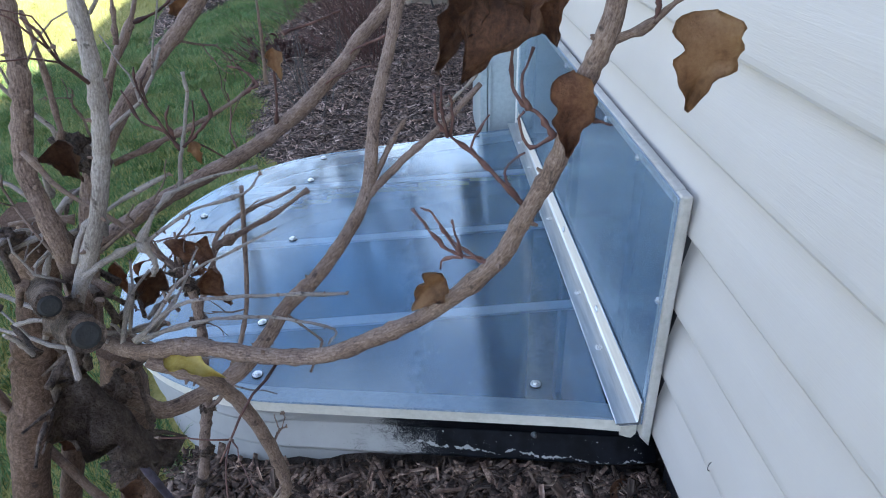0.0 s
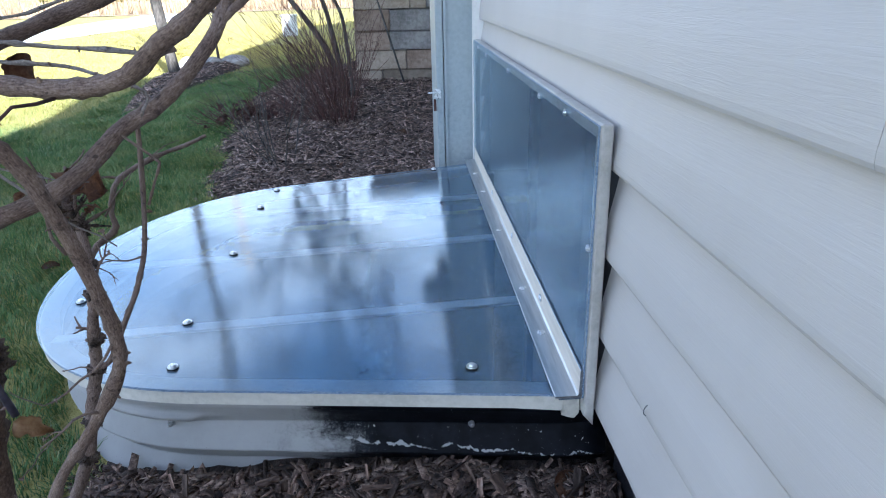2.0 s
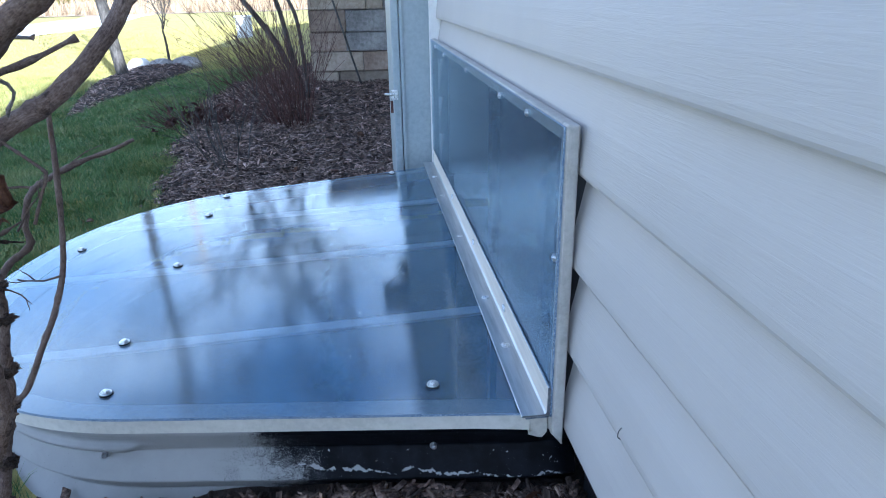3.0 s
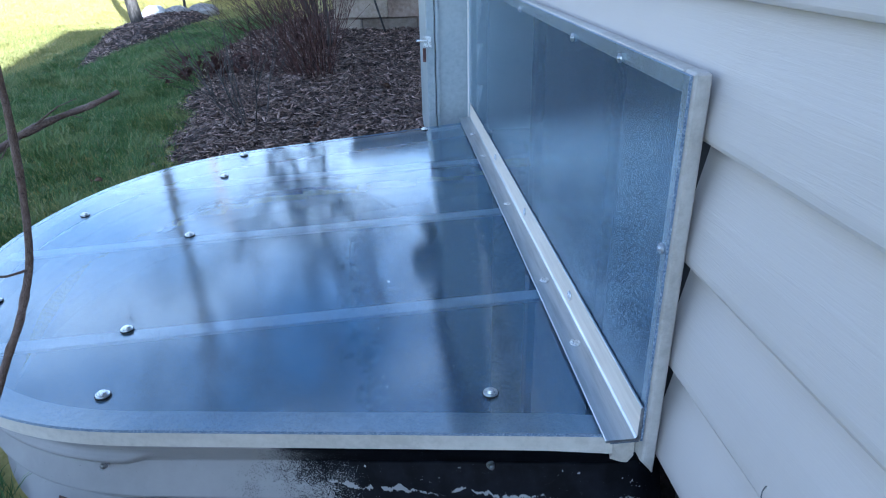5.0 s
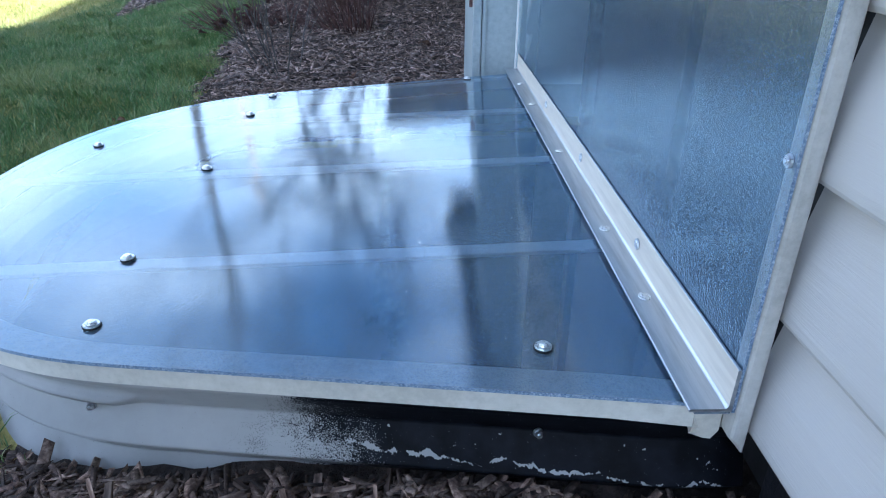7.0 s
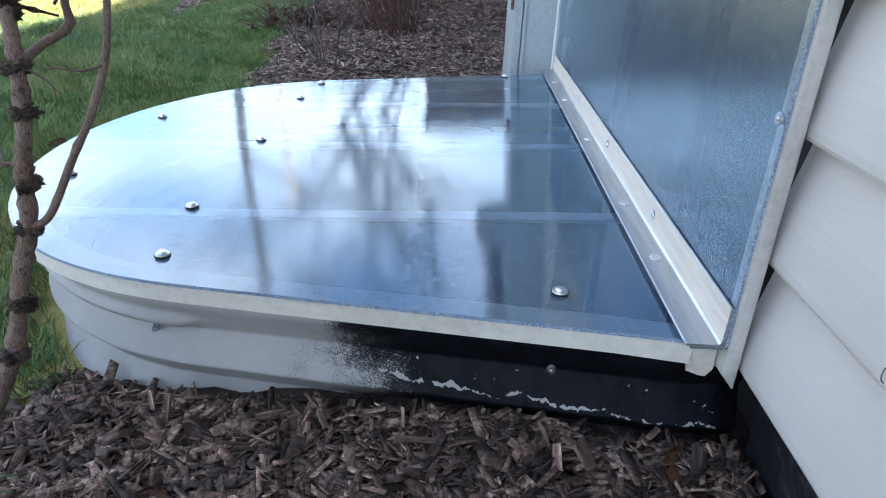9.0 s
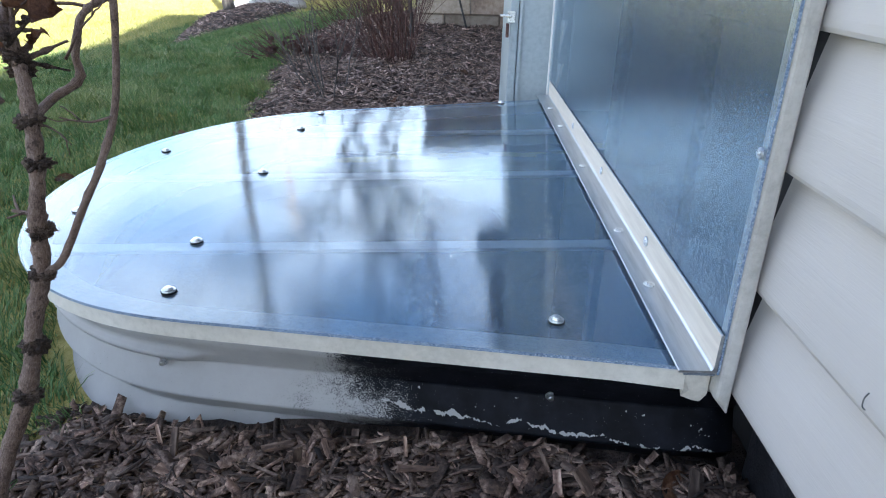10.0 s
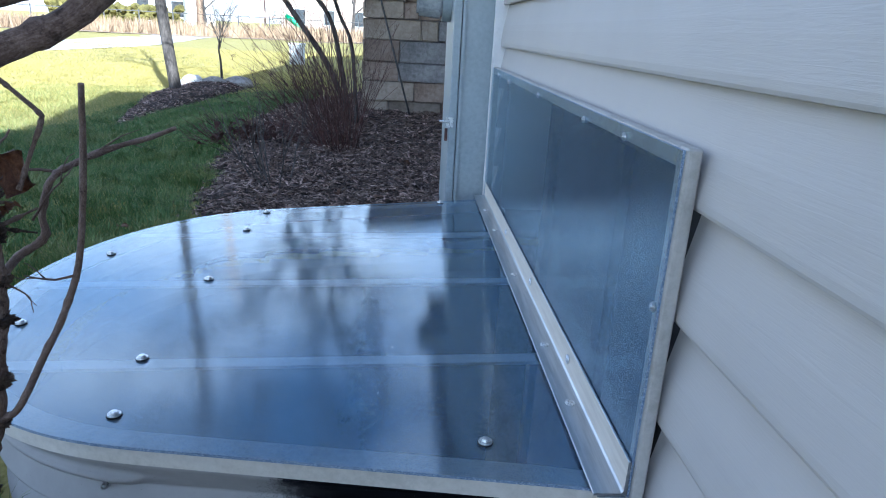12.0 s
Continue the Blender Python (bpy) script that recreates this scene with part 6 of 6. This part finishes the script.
lawn_grass = grass("lawn_grass", [(170000, -2.5, -0.8, -1.2, 2.2, 0.016, 0.046, 0.0012, 1), (100000, -2.7, -1.1, 2.0, 5.4, 0.018, 0.05, 0.0018, 2), (14000, -3.1, -2.4, -1.2, 3.0, 0.018, 0.05, 0.0018, 6)], M_BLADE)
tagged(lawn_grass, "green autumn lawn grass with some dry blades", "grass", kind="stuff")
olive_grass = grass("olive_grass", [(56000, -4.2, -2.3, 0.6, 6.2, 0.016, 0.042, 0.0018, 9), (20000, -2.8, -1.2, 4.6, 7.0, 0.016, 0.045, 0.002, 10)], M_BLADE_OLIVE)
tagged(olive_grass, "thin olive lawn grass turning dry", "grass", kind="stuff")
# dry blades for the sunny part, coloured brighter as if sunlit
far_grass = grass("far_grass", [(60000, -6.5, -1.1, 5.6, 10.0, 0.014, 0.036, 0.003, 4), (40000, -12, -1.2, 9, 18, 0.014, 0.04, 0.006, 5), (30000, -7.0, -3.2, 1.0, 5.8, 0.014, 0.036, 0.0025, 7)], M_BLADE_SUNNY)
tagged(far_grass, "yellowing lawn grass, the sun's brightness put into its colour", "grass", kind="stuff")

weed = thing("grass_tuft", (-0.78, -0.86, 0.14), "small green grass tuft growing in the mulch", "grass")
rng = random.Random(2)
for k in range(14):
    a = rng.uniform(0, 6.28)
    p = Vector((rng.gauss(0, 0.018), rng.gauss(0, 0.018), 0))
    q = p + Vector((math.cos(a) * 0.03, math.sin(a) * 0.03, rng.uniform(0.02, 0.045)))
    e = q + Vector((math.cos(a) * 0.03, math.sin(a) * 0.03, rng.uniform(-0.005, 0.015)))
    part("blade", tube(bmesh.new(), [p, q, e], [0.0018, 0.0015, 0.0004], 4), M_BLADE, weed)

# fallen leaves on the mulch
for i, (x, y, s) in enumerate(((-0.64, -0.80, 0.06), (-0.03, -0.78, 0.07), (0.0, -0.80, 0.06), (-0.90, -0.95, 0.05), (-0.2, -0.95, 0.05), (-0.55, 1.3, 0.06), (-0.3, 1.9, 0.06), (-1.35, 0.3, 0.05), (-1.5, -0.3, 0.05), (-1.2, 0.8, 0.05))):
    ob = leaf((0, 0, 0), s, (10 * (i % 3), 0, 57 * i), None, 0.8, None, None, 90 + i, "fallen_leaf")
    ob.location = (x, y, (bed_z(x, y) if x > edge_x(y) else ground_z(x, y)) + 0.016)
    tagged(ob, "dry curled brown leaf fallen on the ground", "leaf", "fallen leaves")

# ---- mulch chips ----
def chip_boxes(n, seed, place, lo, hi):
    r = np.random.RandomState(seed)
    c = place(r, n)
    ln = r.uniform(lo, hi, len(c)) * r.choice([1, 1, 1.5], len(c))
    wd = ln * r.uniform(0.08, 0.30, len(c))
    th = wd * r.uniform(0.14, 0.36, len(c))
    yaw = r.uniform(0, 2 * math.pi, len(c))
    pit = r.normal(0, 0.28, len(c))
    rol = r.normal(0, 0.4, len(c))
    corners = np.array([(sx, sy, sz) for sz in (-1, 1) for sx, sy in ((-1, -1), (1, -1), (1, 1), (-1, 1))], float) * 0.5
    p = np.repeat(corners[None], len(c), 0) * np.stack([ln, wd, th], 1)[:, None]
    p *= 1 + r.uniform(-0.28, 0.28, p.shape)
    cy, sy, cp, sp, cr, sr = np.cos(yaw), np.sin(yaw), np.cos(pit), np.sin(pit), np.cos(rol), np.sin(rol)
    R = np.stack([np.stack([cy * cp, cy * sp * sr - sy * cr, cy * sp * cr + sy * sr], 1), np.stack([sy * cp, sy * sp * sr + cy * cr, sy * sp * cr - cy * sr], 1), np.stack([-sp, cp * sr, cp * cr], 1)], 1)
    p = np.einsum("nij,nkj->nki", R, p) + c[:, None]
    f = np.array([(0, 3, 2, 1), (4, 5, 6, 7), (0, 1, 5, 4), (1, 2, 6, 5), (2, 3, 7, 6), (3, 0, 4, 7)])
    return p.reshape(-1, 3), (np.arange(len(c))[:, None, None] * 8 + f[None]).reshape(-1, 4)


def bed_spots(x0, x1, y0, y1, lift=0.004):
    def place(r, n):
        x, y = r.uniform(x0, x1, n), r.uniform(y0, y1, n)
        ok = [(a, b, bed_z(a, b) + lift + abs(r.normal(0, 0.006))) for a, b in zip(x, y) if a > edge_x(b) - 0.04 and not in_well(a, b, 0.022) and a < 0.066]
        return np.array(ok)
    return place


def island_spots(r, n):
    x, y = r.uniform(-3.2, -1.8, n), r.uniform(3.3, 7.3, n)
    return np.array([(a, b, float(mound_z(a, b)) + 0.006) for a, b in zip(x, y) if island(a, b) > 0])


def chip_heap(name, sets, material, label):
    vs, fs, off = [], [], 0
    for v, f in sets:
        vs.append(v)
        fs.append(f + off)
        off += len(v)
    tagged(raw_mesh(name, np.concatenate(vs), np.concatenate(fs), material), label, "mulch", kind="stuff")


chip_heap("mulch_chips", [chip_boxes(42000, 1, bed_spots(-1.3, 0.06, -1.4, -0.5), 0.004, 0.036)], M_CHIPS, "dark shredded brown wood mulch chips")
# chips beyond the well and on the island use the haze-paled copy
chip_heap("weathered_mulch_chips", [chip_boxes(30000, 2, bed_spots(-1.4, 0.06, 0.5, 2.4), 0.006, 0.028), chip_boxes(24000, 3, bed_spots(-1.5, 0.06, 2.2, 5.2), 0.008, 0.032), chip_boxes(14000, 4, island_spots, 0.014, 0.04)], M_CHIPS_FAR, "grey-brown wood mulch chips, paled for haze")

rng = random.Random(17)
shapes = []
for k in range(14):
    ln = rng.uniform(0.024, 0.062)
    wd, th = ln * rng.uniform(0.10, 0.30), ln * rng.uniform(0.035, 0.09)
    bm = box_bm(-ln / 2, -wd / 2, -th / 2, ln / 2, wd / 2, th / 2)
    bmesh.ops.subdivide_edges(bm, edges=[e for e in bm.edges if abs(e.verts[0].co.x - e.verts[1].co.x) > ln / 2], cuts=1)
    for v in bm.verts:
        v.co += Vector((rng.uniform(-0.18, 0.18) * wd, rng.uniform(-0.2, 0.2) * wd, rng.uniform(-0.25, 0.25) * th))
    me = bpy.data.meshes.new("wood_chip")
    bm.to_mesh(me)
    bm.free()
    me.materials.append(M_CHIP)
    shapes.append(me)
made = 0
while made < 290:
    x, y = rng.uniform(-1.0, 0.05), rng.uniform(-1.05, -0.60)
    if in_well(x, y, 0.015) or x < edge_x(y):
        continue
    ob = new("wood_chip", rng.choice(shapes))
    ob.parent = mulch_bed
    up = 60 if (abs(y + half_width(min(x, 0))) < 0.05 and rng.random() < 0.3) else 14
    ob.matrix_basis = pose(x, y, bed_z(x, y) + 0.010 + (0.012 if up > 20 else 0), rng.gauss(0, 18), rng.gauss(0, up), rng.uniform(0, 360))
    made += 1
